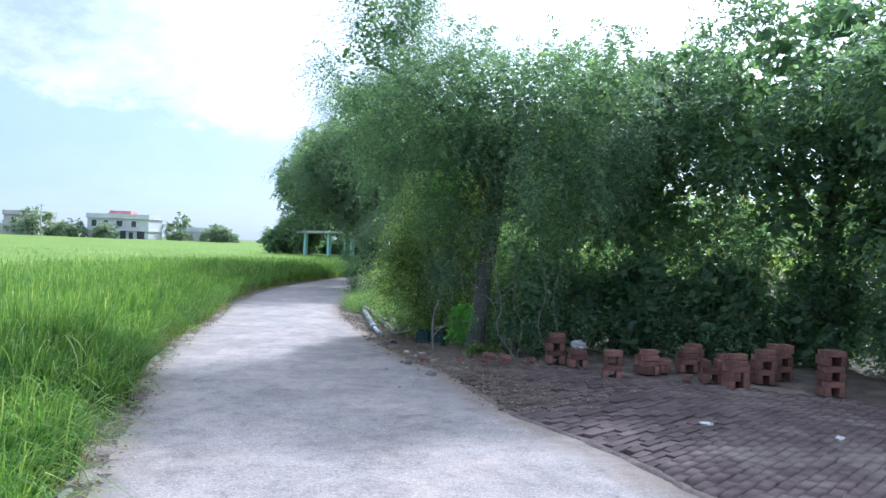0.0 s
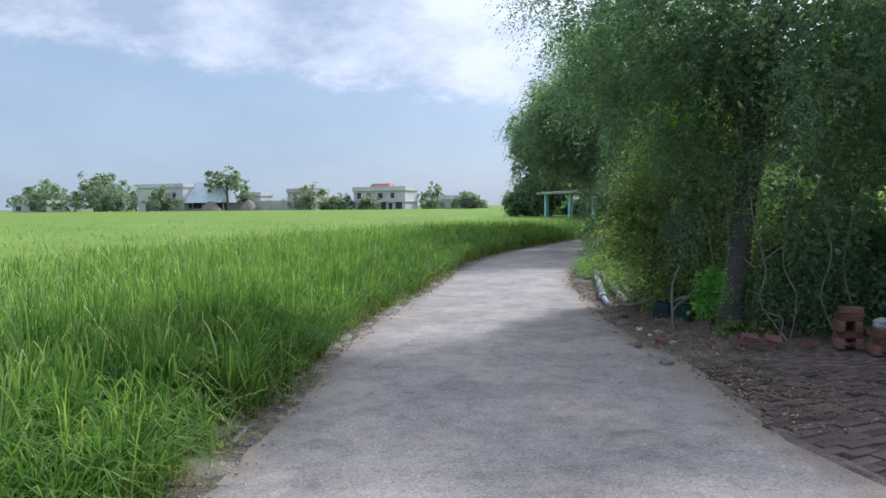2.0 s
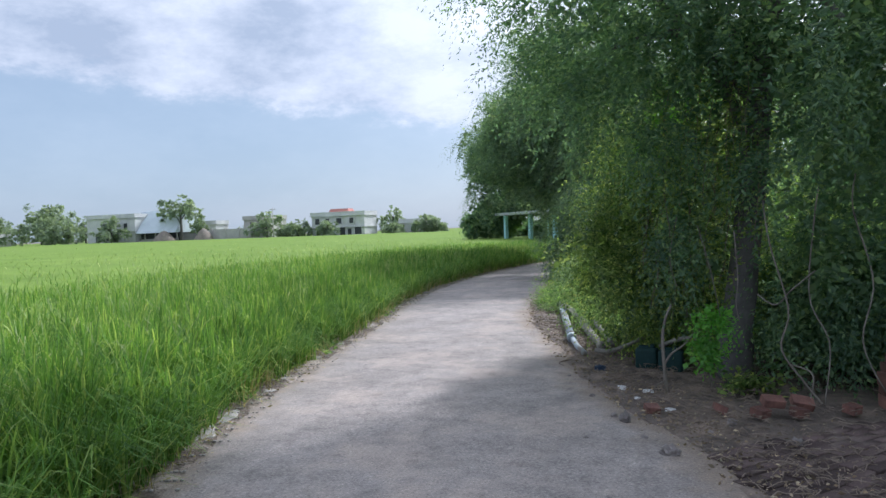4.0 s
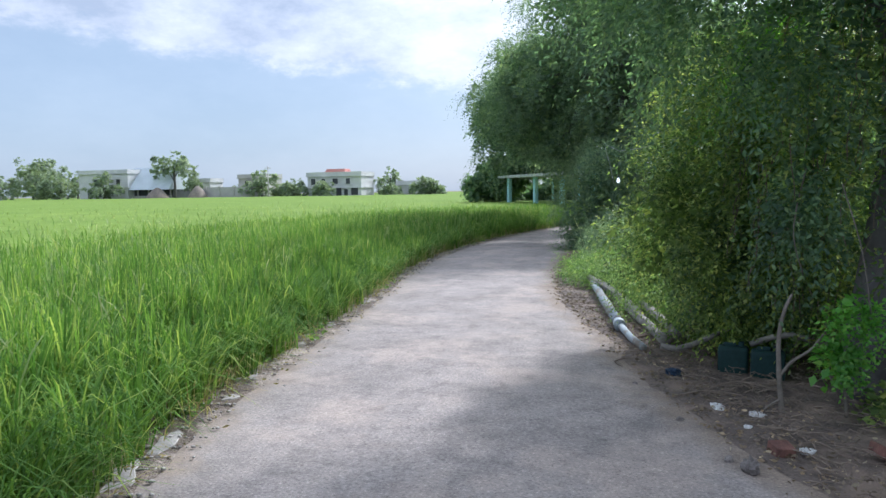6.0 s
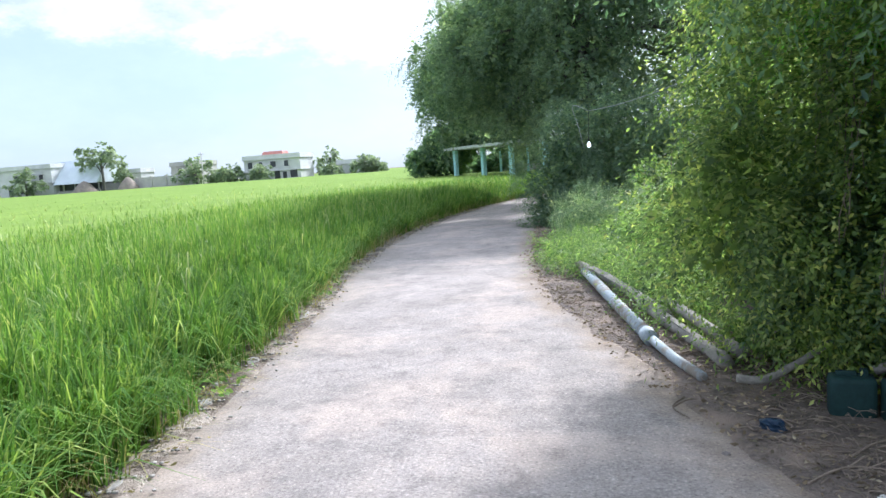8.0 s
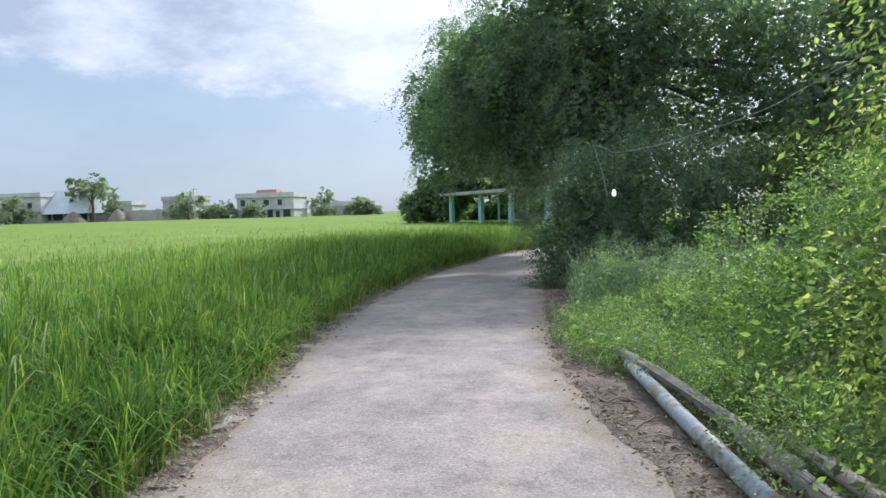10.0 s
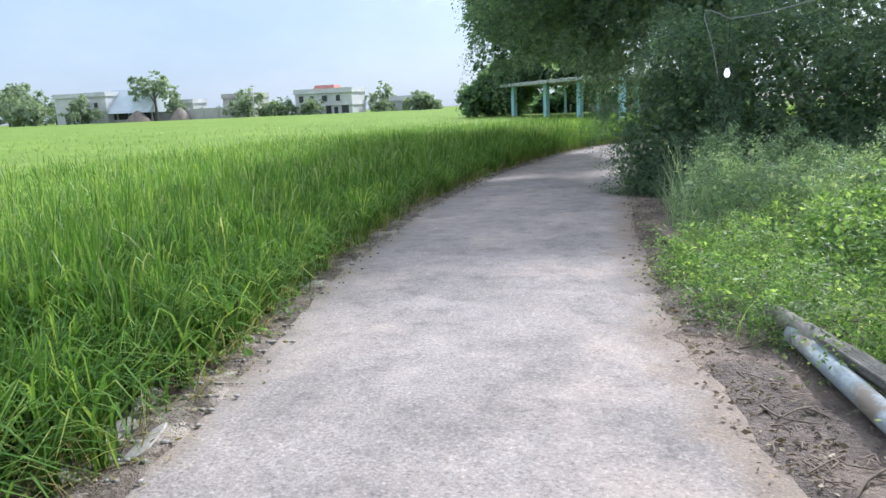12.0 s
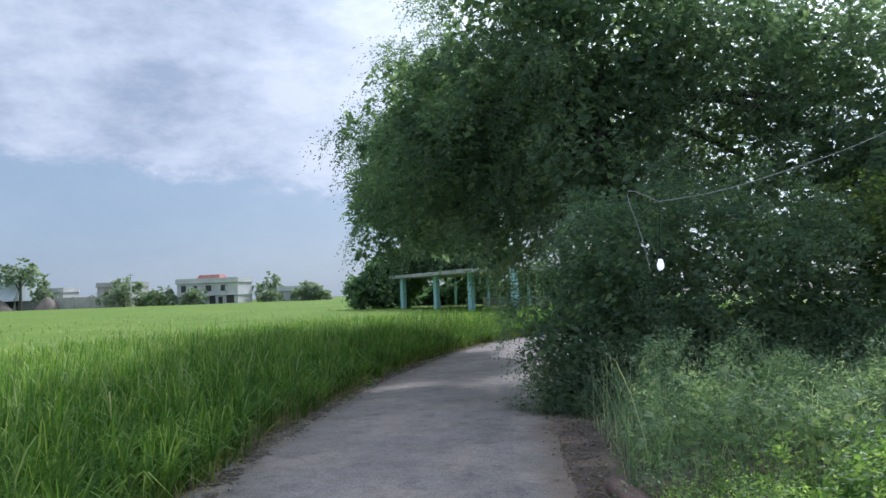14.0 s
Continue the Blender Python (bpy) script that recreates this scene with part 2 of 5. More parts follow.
PADDY = leaf_mat("paddy_blades", (0.065, 0.155, 0.038), (0.165, 0.295, 0.066), (0.36, 0.45, 0.14), 0.44, 0.35, 0.6, 0.15)
PADDY_TOP = surf("rice_canopy", (0.125, 0.205, 0.034), (0.19, 0.275, 0.052), 0.25, 2.5, 0.9, 0.6, 0.15, fine_mix=0.5, spec=0.1)
PADDY_DRY = leaf_mat("dry_blades", (0.26, 0.22, 0.10), (0.42, 0.36, 0.19), (0.30, 0.30, 0.11), 0.3, 0.6, 0.7)
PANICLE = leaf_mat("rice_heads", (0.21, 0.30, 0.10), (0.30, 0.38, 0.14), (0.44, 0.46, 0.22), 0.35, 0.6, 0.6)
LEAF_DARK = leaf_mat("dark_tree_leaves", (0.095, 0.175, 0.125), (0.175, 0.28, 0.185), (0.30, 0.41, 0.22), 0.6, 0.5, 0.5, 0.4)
LEAF_MID = leaf_mat("creeper_leaves", (0.08, 0.145, 0.06), (0.26, 0.365, 0.135), (0.52, 0.56, 0.23), 0.68, 0.8, 0.4)
LEAF_LIGHT = leaf_mat("bush_leaves", (0.09, 0.18, 0.06), (0.265, 0.41, 0.15), (0.45, 0.56, 0.22), 0.52, 0.9, 0.5, 0.4)
LEAF_BRIGHT = leaf_mat("young_leaves", (0.11, 0.33, 0.055), (0.19, 0.45, 0.08), (0.29, 0.51, 0.10), 0.5, 1.5, 0.45)
LEAF_GREY = leaf_mat("grey_green_leaves", (0.14, 0.22, 0.185), (0.23, 0.32, 0.255), (0.31, 0.40, 0.26), 0.62, 0.5, 0.6, 0.3)
WEED = leaf_mat("weed_stems", (0.17, 0.27, 0.17), (0.36, 0.48, 0.31), (0.55, 0.60, 0.42), 0.45, 0.8, 0.5, 0.4)
# paler and bluer than the near leaves: distance haze put into the colour
LEAF_HAZE = leaf_mat("haze_tinted_tree_leaves", (0.23, 0.295, 0.25), (0.30, 0.37, 0.305), (0.36, 0.42, 0.32), 0.5, 0.1, 0.6)


# ---- mesh helpers ----
def mesh_of(name, verts, faces):
    """A mesh from an array of vertices and one or more arrays of faces, each of one face size."""
    me = bpy.data.meshes.new(name)
    faces = [np.asarray(f, dtype=np.int32) for f in (faces if isinstance(faces, (list, tuple)) else [faces]) if len(f)]
    verts = np.asarray(verts, dtype=np.float32)
    me.vertices.add(len(verts))
    me.vertices.foreach_set("co", verts.ravel())
    loops = np.concatenate([f.ravel() for f in faces])
    sizes = np.concatenate([np.full(len(f), f.shape[1], dtype=np.int32) for f in faces])
    me.loops.add(len(loops))
    me.loops.foreach_set("vertex_index", loops)
    me.polygons.add(len(sizes))
    me.polygons.foreach_set("loop_start", np.concatenate([[0], np.cumsum(sizes)[:-1]]).astype(np.int32))
    me.update(calc_edges=True)
    me.validate()
    return me


def put_mesh(name, me, mat, parent=None, label="", smooth=False):
    if mat and not me.materials:
        me.materials.append(mat)
    if smooth:
        me.polygons.foreach_set("use_smooth", np.ones(len(me.polygons), dtype=bool))
    ob = new(name, me)
    if parent:
        ob.parent = parent
    if label:
        ob["label"] = label
    return ob


def part(name, bm, mat, parent=None, label="", smooth=False):
    me = bpy.data.meshes.new(name)
    bm.to_mesh(me)
    bm.free()
    return put_mesh(name, me, mat, parent, label, smooth)


def thing(name, at, label, category, group="", kind=""):
    e = new(name)
    e.location = at
    e.empty_display_size = 0.1
    return tagged(e, label, category, group, kind)


def box(bm, x, y, z, sx, sy, sz, turn=0.0, bevel=0.0):
    m = Matrix.Translation((x, y, z)) @ Matrix.Rotation(turn, 4, "Z") @ Matrix.Diagonal((sx, sy, sz, 1))
    made = bmesh.ops.create_cube(bm, size=1.0, matrix=m)["verts"]
    if bevel:
        edges = list({e for v in made for e in v.link_edges})
        bmesh.ops.bevel(bm, geom=edges, offset=bevel, segments=2, affect="EDGES", profile=0.6)
    return bm


def tube(points, radii, seg=8, rough=0.0, cap=True):
    """Vertices and quads of a tapered tube along points."""
    P = np.asarray(points, dtype=float)
    R = np.broadcast_to(np.asarray(radii, dtype=float), (len(P),))
    T = np.gradient(P, axis=0)
    T /= np.linalg.norm(T, axis=1)[:, None] + 1e-9
    up = np.array([0.31, 0.17, 0.93]) if abs(T[0, 2]) < 0.8 else np.array([0.9, 0.3, 0.1])
    A = np.cross(T, up)
    A /= np.linalg.norm(A, axis=1)[:, None]
    B = np.cross(T, A)
    a = np.linspace(0, 2 * PI, seg, endpoint=False)
    k = 1 + rough * RNG.normal(size=(len(P), seg))
    V = P[:, None] + (R[:, None] * k)[:, :, None] * (np.cos(a)[None, :, None] * A[:, None] + np.sin(a)[None, :, None] * B[:, None])
    V = V.reshape(-1, 3)
    i = np.arange(len(P) - 1)[:, None] * seg
    j = np.arange(seg)[None]
    F = np.stack([i + j, i + (j + 1) % seg, i + seg + (j + 1) % seg, i + seg + j], -1).reshape(-1, 4)
    if cap:
        V = np.vstack([V, P[0], P[-1]])
        n0 = len(V) - 2
        j = np.arange(seg)
        e = (len(P) - 1) * seg
        tri = np.vstack([np.stack([(j + 1) % seg, j, np.full(seg, n0)], -1), np.stack([e + j, e + (j + 1) % seg, np.full(seg, n0 + 1)], -1)])
        return V, [F, tri]
    return V, [F]


def join(pieces):
    """Joins (verts, [faces...]) pieces into one."""
    vs, by = [], {}
    base = 0
    for V, Fs in pieces:
        vs.append(V)
        for f in Fs:
            by.setdefault(f.shape[1], []).append(f + base)
        base += len(V)
    return np.vstack(vs), [np.vstack(f) for f in by.values()]


def curve_pts(pts, n=12):
    """A smooth line through control points."""
    P = np.asarray(pts, dtype=float)
    t = np.linspace(0, len(P) - 1, n)
    out = []
    for u in t:
        i = int(min(math.floor(u), len(P) - 2))
        f = u - i
        p0, p1, p2, p3 = P[max(i - 1, 0)], P[i], P[i + 1], P[min(i + 2, len(P) - 1)]
        out.append(0.5 * ((2 * p1) + (p2 - p0) * f + (2 * p0 - 5 * p1 + 4 * p2 - p3) * f * f + (3 * p1 - p0 - 3 * p2 + p3) * f ** 3))
    return np.array(out)


def unit(v):
    return v / (np.linalg.norm(v, axis=-1, keepdims=True) + 1e-9)


def leaves_at(pos, along, size, width=0.42, facing=None):
    """One folded, pointed leaf at each place: along gives its way, size its length, facing roughly its upper side."""
    n = len(pos)
    size = np.broadcast_to(size, (n,))[:, None]
    along = unit(along)
    side = unit(np.cross(along, RNG.normal(size=(n, 3)) if facing is None else facing + RNG.normal(0, 0.28, (n, 3))))
    nrm = np.cross(along, side)
    w = size * width * 0.5
    V = np.stack([pos, pos + along * size * 0.42 + side * w + nrm * w * 0.35, pos + along * size, pos + along * size * 0.42 - side * w + nrm * w * 0.35], 1).reshape(-1, 3)
    b = np.arange(n)[:, None] * 4
    F = np.vstack([b + np.array([0, 1, 2]), b + np.array([0, 2, 3])])
    return V, [F]


def twigs(base, way, length, per, size, droop=0.5, spread=0.8, width=0.42, jitter=0.02, loose=False):
    """Leafy twigs: leaves on both sides of drooping stalks."""
    n = len(base)
    way = unit(way)
    s = np.tile((np.arange(per) + 0.5) / per, (n, 1))
    length = np.broadcast_to(length, (n,))[:, None]
    p = base[:, None] + way[:, None] * (s * length)[:, :, None]
    p[:, :, 2] -= droop * length * s ** 2
    side = unit(np.cross(way, np.array([0, 0, 1.0]) + RNG.normal(0, 0.45, (n, 3))))
    over = unit(np.cross(side, way) + 0.9 * way * np.array([1, 1, 0]))
    sign = np.where(np.arange(per) % 2, 1.0, -1.0)[None, :, None]
    al = way[:, None] * 0.6 + side[:, None] * sign * spread + RNG.normal(0, 0.2, (n, per, 3))
    al[:, :, 2] -= droop * s * 0.8
    p = p + RNG.normal(0, jitter, p.shape)
    sz = size * RNG.uniform(0.65, 1.3, n * per)
    return leaves_at(p.reshape(-1, 3), al.reshape(-1, 3), sz, width, None if loose else np.repeat(over, per, 0))


def shell(blobs, count, inner=0.55, cluster=24, clump=1.0):
    """Places and outward ways of twigs, in clumps over the outer part of a heap of lumpy ellipsoids, and not deep inside a neighbour."""
    blobs = np.asarray(blobs, dtype=float)
    area = (blobs[:, 3] * blobs[:, 4] + blobs[:, 3] * blobs[:, 5] + blobs[:, 4] * blobs[:, 5])
    m = max(6, int(count * 1.25) // cluster)
    which = RNG.choice(len(blobs), m, p=area / area.sum())
    d = unit(RNG.normal(size=(m, 3)))
    b = blobs[which]
    lump = np.array([noise.noise(Vector((x * 2.3 + k, y * 2.3, z * 2.3))) for (x, y, z), k in zip(d, which * 7.3)])
    r = RNG.uniform(inner, 1.0, m) ** 0.45 * (1 + 0.5 * lump)
    c = b[:, :3] + d * b[:, 3:6] * r[:, None]
    size = np.clip(b[:, 3:6].mean(1) * 0.26, 0.05, 0.34) * RNG.uniform(0.5, 1.5, m) * clump
    rep_ = np.repeat(np.arange(m), cluster)
    off = unit(RNG.normal(size=(m * cluster, 3))) * (RNG.random(m * cluster) ** 0.5)[:, None]
    p = c[rep_] + off * size[rep_, None] * np.array([1, 1, 0.75])
    way = unit(off * 1.1 + unit(d[rep_] * b[rep_, 3:6]) * 0.6)
    which = which[rep_]
    keep = np.ones(len(p), dtype=bool)
    for k, o in enumerate(blobs):
        q = (((p - o[:3]) / o[3:6]) ** 2).sum(1)
        keep &= ~((q < 0.3) & (which != k))
    keep &= p[:, 2] > 0.02
    keep &= np.arange(len(p)) % cluster < np.maximum(8, cluster * RNG.random(m)[rep_] * 1.7)
    return p[keep], way[keep], which[keep]


def core(blobs, count, size):
    """Larger leaves on twigs deep inside the lumps, which close the view through them."""
    blobs = np.asarray(blobs, dtype=float)
    vol = blobs[:, 3] * blobs[:, 4] * blobs[:, 5]
    b = blobs[RNG.choice(len(blobs), count, p=vol / vol.sum())]
    d = unit(RNG.normal(size=(count, 3)))
    p = b[:, :3] + d * b[:, 3:6] * (RNG.random(count) ** 0.4 * 0.66)[:, None]
    return twigs(p, d + RNG.normal(0, 0.5, p.shape), np.minimum(0.5, 0.3 * b[:, 3:6].mean(1)), 8, size, 0.4, 0.9, 0.62, 0.06, True)


def foliage(name, blobs, count, per, size, mat, parent=None, label="", droop=0.5, length=0.4, width=0.42, inner=0.5, down=0.2, spread=0.8, stuff=False, dense=0.14, thick=2.0, clump=1.0):
    p, d, which = shell(blobs, count, inner, clump=clump)
    way = d + RNG.normal(0, 0.4, p.shape)
    way[:, 2] -= down
    made = None
    for k, b in enumerate(blobs):
        m = which == k
        n = int(m.sum())
        if n < 4:
            continue
        V, F = join([twigs(p[m], way[m], length * RNG.uniform(0.6, 1.4, n), per, size, droop, spread, width), core([b], max(3, int(n * dense)), size * thick)])
        V[:, 2] = np.maximum(V[:, 2], 0.005)
        made = put_mesh(name, mesh_of(name, V, F), mat, parent, label)
        if stuff:
            made["kind"] = "stuff"
    return made


def stems(parent, name, lines, mat, seg=6, label="", rough=0.05):
    """Each line is (points, first radius, last radius); every one is a part of its own."""
    for pts, r0, r1 in lines:
        c = curve_pts(pts, max(8, 4 * len(pts)))
        V, F = tube(c, np.linspace(r0, r1, len(c)), seg, rough)
        put_mesh(name, mesh_of(name, V, F), mat, parent, label, smooth=True)


def tree(label, trunk, r0, r1, blobs, count, per, size, mat, droop=0.5, length=0.45, limbs=True, dense=0.33, name="tree", group="", width=0.42, bark=None, down=0.2, inner=0.5, thick=2.1):
    """A tree: tapered trunk, limbs into each lump of the crown, and a crown of leafy twigs."""
    t = thing(name, trunk[0], label, "tree", group)
    off = np.array(trunk[0])
    rel = [tuple(np.array(p) - off) for p in trunk]
    stems(t, "trunk", [(rel, r0, r1)], bark or BARK, 10, rough=0.04)
    top, mid = np.array(rel[-1]), np.array(rel[len(rel) // 2])
    if limbs:
        lines = []
        for k, b in enumerate(blobs):
            if sum(b[3:6]) < 2.6:
                continue
            c = np.array(b[:3]) - off
            s = mid + (top - mid) * (0.2 + 0.8 * ((k * 0.37) % 1))
            m = (s + c) / 2 + np.array([0, 0, 0.12 * np.linalg.norm(c - s)])
            lines.append(([tuple(s), tuple(m), tuple(c), tuple(c + (c - m) * 0.12)], r1 * 0.7, r1 * 0.12))
        stems(t, "limb", lines, bark or BARK, 6)
    rb = [(b[0] - off[0], b[1] - off[1], b[2] - off[2], *b[3:6]) for b in blobs]
    p, d, _ = shell([(b[0], b[1], b[2] + off[2], *b[3:]) for b in rb], count, inner)
    p[:, 2] -= off[2]
    way = d + RNG.normal(0, 0.55, p.shape)
    way[:, 2] -= down
    V, F = join([twigs(p, way, length * RNG.uniform(0.6, 1.4, len(p)), per, size, droop, 0.8, width), core(rb, int(count * dense), size * thick)])
    V[:, 2] = np.maximum(V[:, 2], 0.01)
    put_mesh("crown", mesh_of("crown", V, F), mat, t)
    return t


def blades(base, height, lean, width, droop, seed_dir=None, twist=1.0, steps=((0.0, 0.7), (0.38, 1.0), (0.66, 0.95), (0.87, 0.6))):
    """Long grass blades that bend over: one tapering strip each."""
    n = len(base)
    a = RNG.uniform(0, 2 * PI, n)
    out = np.stack([np.cos(a), np.sin(a), np.zeros(n)], 1)
    if seed_dir is not None:
        out = unit(out + seed_dir)
    side = np.stack([-out[:, 1], out[:, 0], np.zeros(n)], 1)
    tw = RNG.uniform(-0.9, 0.9, n)[:, None]
    side = unit(side + out * tw * twist)
    height, lean, width, droop = (np.broadcast_to(v, (n,))[:, None] for v in (height, lean, width, droop))
    rows = []
    for s, w in steps:
        c = base + out * (lean * s * s) + np.array([0, 0, 1.0]) * (height * (s - droop * s ** 3 * 0.5))
        rows += [c - side * width * w / 2, c + side * width * w / 2]
    tip = base + out * (lean * 1.25) + np.array([0, 0, 1.0]) * height * (1 - droop * 0.75)
    V = np.stack(rows + [tip], 1).reshape(-1, 3)
    k = 2 * len(steps)
    b = np.arange(n)[:, None] * (k + 1)
    quads = np.vstack([b + np.array([i, i + 1, i + 3, i + 2]) for i in range(0, k - 2, 2)])
    return V, [quads, b + np.array([k - 2, k - 1, k])]


# ---- the lane, the ground and the verges ----
LEFT = [(4.6, -12), (3.3, -8), (2.0, -3), (0.9, 0), (-0.05, 2.2), (-0.54, 3.5), (-1.0, 4.75), (-1.42, 6), (-2.3, 8.3), (-2.95, 10.9), (-3.6, 13.8),
        (-4.3, 16.4), (-4.65, 18.2), (-5.0, 20.6), (-5.25, 24.0), (-5.2, 27.5), (-4.85, 31), (-4.1, 34.4), (-2.6, 37.4), (0, 40), (5, 43), (14, 46)]
RIGHT = [(9.4, -12), (7.9, -8), (6.3, -3), (5.1, 0), (4.1, 2.5), (3.4, 4.2), (2.82, 5.4), (2.3, 6.1), (1.9, 7.1), (1.55, 8.1), (1.0, 9.1), (0.45, 10.3),
         (-0.1, 11.8), (-0.6, 13.1), (-1.15, 14.6), (-1.6, 16.7), (-1.95, 19), (-2.25, 22), (-2.35, 25), (-2.1, 28), (-1.4, 31), (0.4, 34.5), (5.5, 38.5), (14.5, 42)]
LP = curve_pts(LEFT, 260)
RP = curve_pts(RIGHT, 260)


def resample(P, n):
    d = np.r_[0, np.cumsum(np.linalg.norm(np.diff(P, axis=0), axis=1))]
    s = np.linspace(0, d[-1], n)
    return np.stack([np.interp(s, d, P[:, k]) for k in range(2)], 1)


LP, RP = resample(LP, 420), resample(RP, 420)


def outward(P, sign):
    t = unit(np.gradient(P, axis=0))
    return np.stack([-t[:, 1], t[:, 0]], 1) * sign


LN, RN = outward(LP, 1), outward(RP, -1)


def wave(x, y, f, k=0.0):
    return noise.noise(Vector((x * f, y * f, k)))


def strip(rails, name, mat, **tags):
    """A sheet over rails: lines of equal length, each an array of x, y, z."""
    n, m = len(rails), len(rails[0])
    V = np.stack(rails, 0).reshape(-1, 3)
    i = np.arange(n - 1)[:, None] * m
    j = np.arange(m - 1)[None]
    F = np.stack([i + j, i + m + j, i + m + j + 1, i + j + 1], -1).reshape(-1, 4)
    return tagged(put_mesh(name, mesh_of(name, V, F), mat, smooth=True), **tags)


def build_road():
    le = np.array([0.06 * wave(x, y, 2.1) + 0.05 * wave(x, y, 7.0) for x, y in LP])
    re = np.array([0.07 * wave(x, y, 0.8, 4) + 0.03 * wave(x, y, 4.0, 4) for x, y in RP])
    L = LP + LN * le[:, None]
    R = RP + RN * re[:, None]
    rails = []
    for u, z in ((-0.0, -0.12), (0.0, -0.004), (0.01, 0.0)):
        rails.append(np.c_[L + (R - L) * u, np.full(len(L), z)])
    for u in np.linspace(0.06, 0.94, 15):
        p = L + (R - L) * u
        z = np.array([0.006 * wave(x, y, 0.9, 2) + 0.004 * wave(x, y, 3.5, 2) for x, y in p])
        rails.append(np.c_[p, z + 0.012 * (1 - (2 * u - 1) ** 2)])
    for u, z in ((0.99, 0.0), (1.0, -0.004), (1.0, -0.12)):
        rails.append(np.c_[L + (R - L) * u, np.full(len(L), z)])
    road = strip(rails, "road", CONCRETE, label="worn grey concrete village lane with dusty edges", category="road", kind="structure")
    # metres from the two edges, for the dust
    wide = np.linalg.norm(R - L, axis=1)
    us = [0, 0, 0.01, *np.linspace(0.06, 0.94, 15), 0.99, 1, 1]
    edge = np.stack([np.concatenate([wide * u for u in us]), np.concatenate([wide * (1 - u) for u in us])], 1)
    loops = np.empty(len(road.data.loops), dtype=np.int32)
    road.data.loops.foreach_get("vertex_index", loops)
    road.data.uv_layers.new(name="across").data.foreach_set("uv", edge[loops].astype(np.float32).ravel())
    return road


def build_ground():
    """One sheet: fine steps near the lane, coarse to the horizon."""
    def axis(lo, hi, step):
        a = list(np.arange(lo, hi + step / 2, step))
        g = step
        left, right = [], []
        x, y = lo, hi
        while x > -3000:
            g *= 1.45
            x -= g
            y += g
            left.append(x)
            right.append(y)
        return np.array(left[::-1] + a + right)
    X, Y = axis(-8, 12, 0.25), axis(-4, 40, 0.25)
    gx, gy = np.meshgrid(X, Y, indexing="ij")
    z = np.full(gx.shape, -0.045)
    near = (gx > -9) & (gx < 13) & (gy > -5) & (gy < 41)
    z[near] += np.array([0.018 * wave(x, y, 1.1) + 0.012 * wave(x, y, 3.7) for x, y in zip(gx[near], gy[near])])
    V = np.stack([gx, gy, z], -1).reshape(-1, 3)
    m = len(Y)
    i = np.arange(len(X) - 1)[:, None] * m
    j = np.arange(m - 1)[None]
    F = np.stack([i + j, i + m + j, i + m + j + 1, i + j + 1], -1).reshape(-1, 4)
    return tagged(put_mesh("ground", mesh_of("ground", V, F), SOIL, smooth=True), label="brown earth with leaf litter", category="ground", kind="structure")


def build_verges():
    rails = []
    for d, z in ((-0.14, -0.03), (-0.04, 0.008), (0.06, 0.012), (0.18, 0.0), (0.34, -0.03), (0.6, -0.06)):
        p = LP + LN * d
        zz = np.array([0.022 * wave(x, y, 4.0, 9) + 0.012 * wave(x, y, 11.0, 9) for x, y in p])
        rails.append(np.c_[p, zz + z])
    strip(rails, "verge_left", VERGE, label="crumbly earth verge beside the paddy", category="verge", kind="structure")
    rails = []
    for d, z in ((-0.16, -0.03), (-0.02, 0.002), (0.10, 0.012), (0.4, 0.008), (0.9, -0.005), (1.5, -0.06)):
        p = RP[128:] + RN[128:] * d
        zz = np.array([0.022 * wave(x, y, 3.0, 5) + 0.012 * wave(x, y, 9.0, 5) for x, y in p])
        p = p + RN[128:] * np.array([0.16 * wave(x, y, 1.3, 21) + 0.09 * wave(x, y, 4.0, 21) + 0.04 * wave(x, y, 11.0, 21) for x, y in p])[:, None] * (d < 0.3)
        fade = np.clip((np.arange(len(p)) - 1) / (14.0 if d < 0.3 else 34.0), 0, 1)
        rails.append(np.c_[p, (zz + z + 0.09) * fade - 0.09])
    strip(rails[::-1], "verge_right", SOIL, label="dark earth verge strewn with dead leaves", category="verge", kind="structure")


def build_lip():
    """Earth swept up against the paving's edge."""
    P, N = RP[30:136], RN[30:136]
    rails = []
    for d, z in ((0.13, -0.03), (0.06, -0.004), (0.02, 0.008), (-0.03, 0.012), (-0.08, -0.02)):
        w = np.array([0.05 * wave(x, y, 2.2, 31) + 0.03 * wave(x, y, 7.0, 31) for x, y in P])
        zz = np.array([0.010 * wave(x, y, 4.0, 33) for x, y in P])
        rails.append(np.c_[P + N * (d + w)[:, None], zz + z])
    strip(rails, "verge_paving", SOIL, label="strip of swept brown earth beside the paving", category="verge", kind="structure")


build_lip()
build_road()
build_ground()
build_verges()


# ---- the paddy ----
def field_point(s, d):
    """Places at the distance d beyond the lane's edge, s of the way along it."""
    k = np.clip(s * (len(LP) - 1), 0, len(LP) - 1.001)
    i = k.astype(int)
    f = (k - i)[:, None]
    p = LP[i] * (1 - f) + LP[i + 1] * f
    q = LN[i] * (1 - f) + LN[i + 1] * f
    return p + unit(q) * d[:, None]


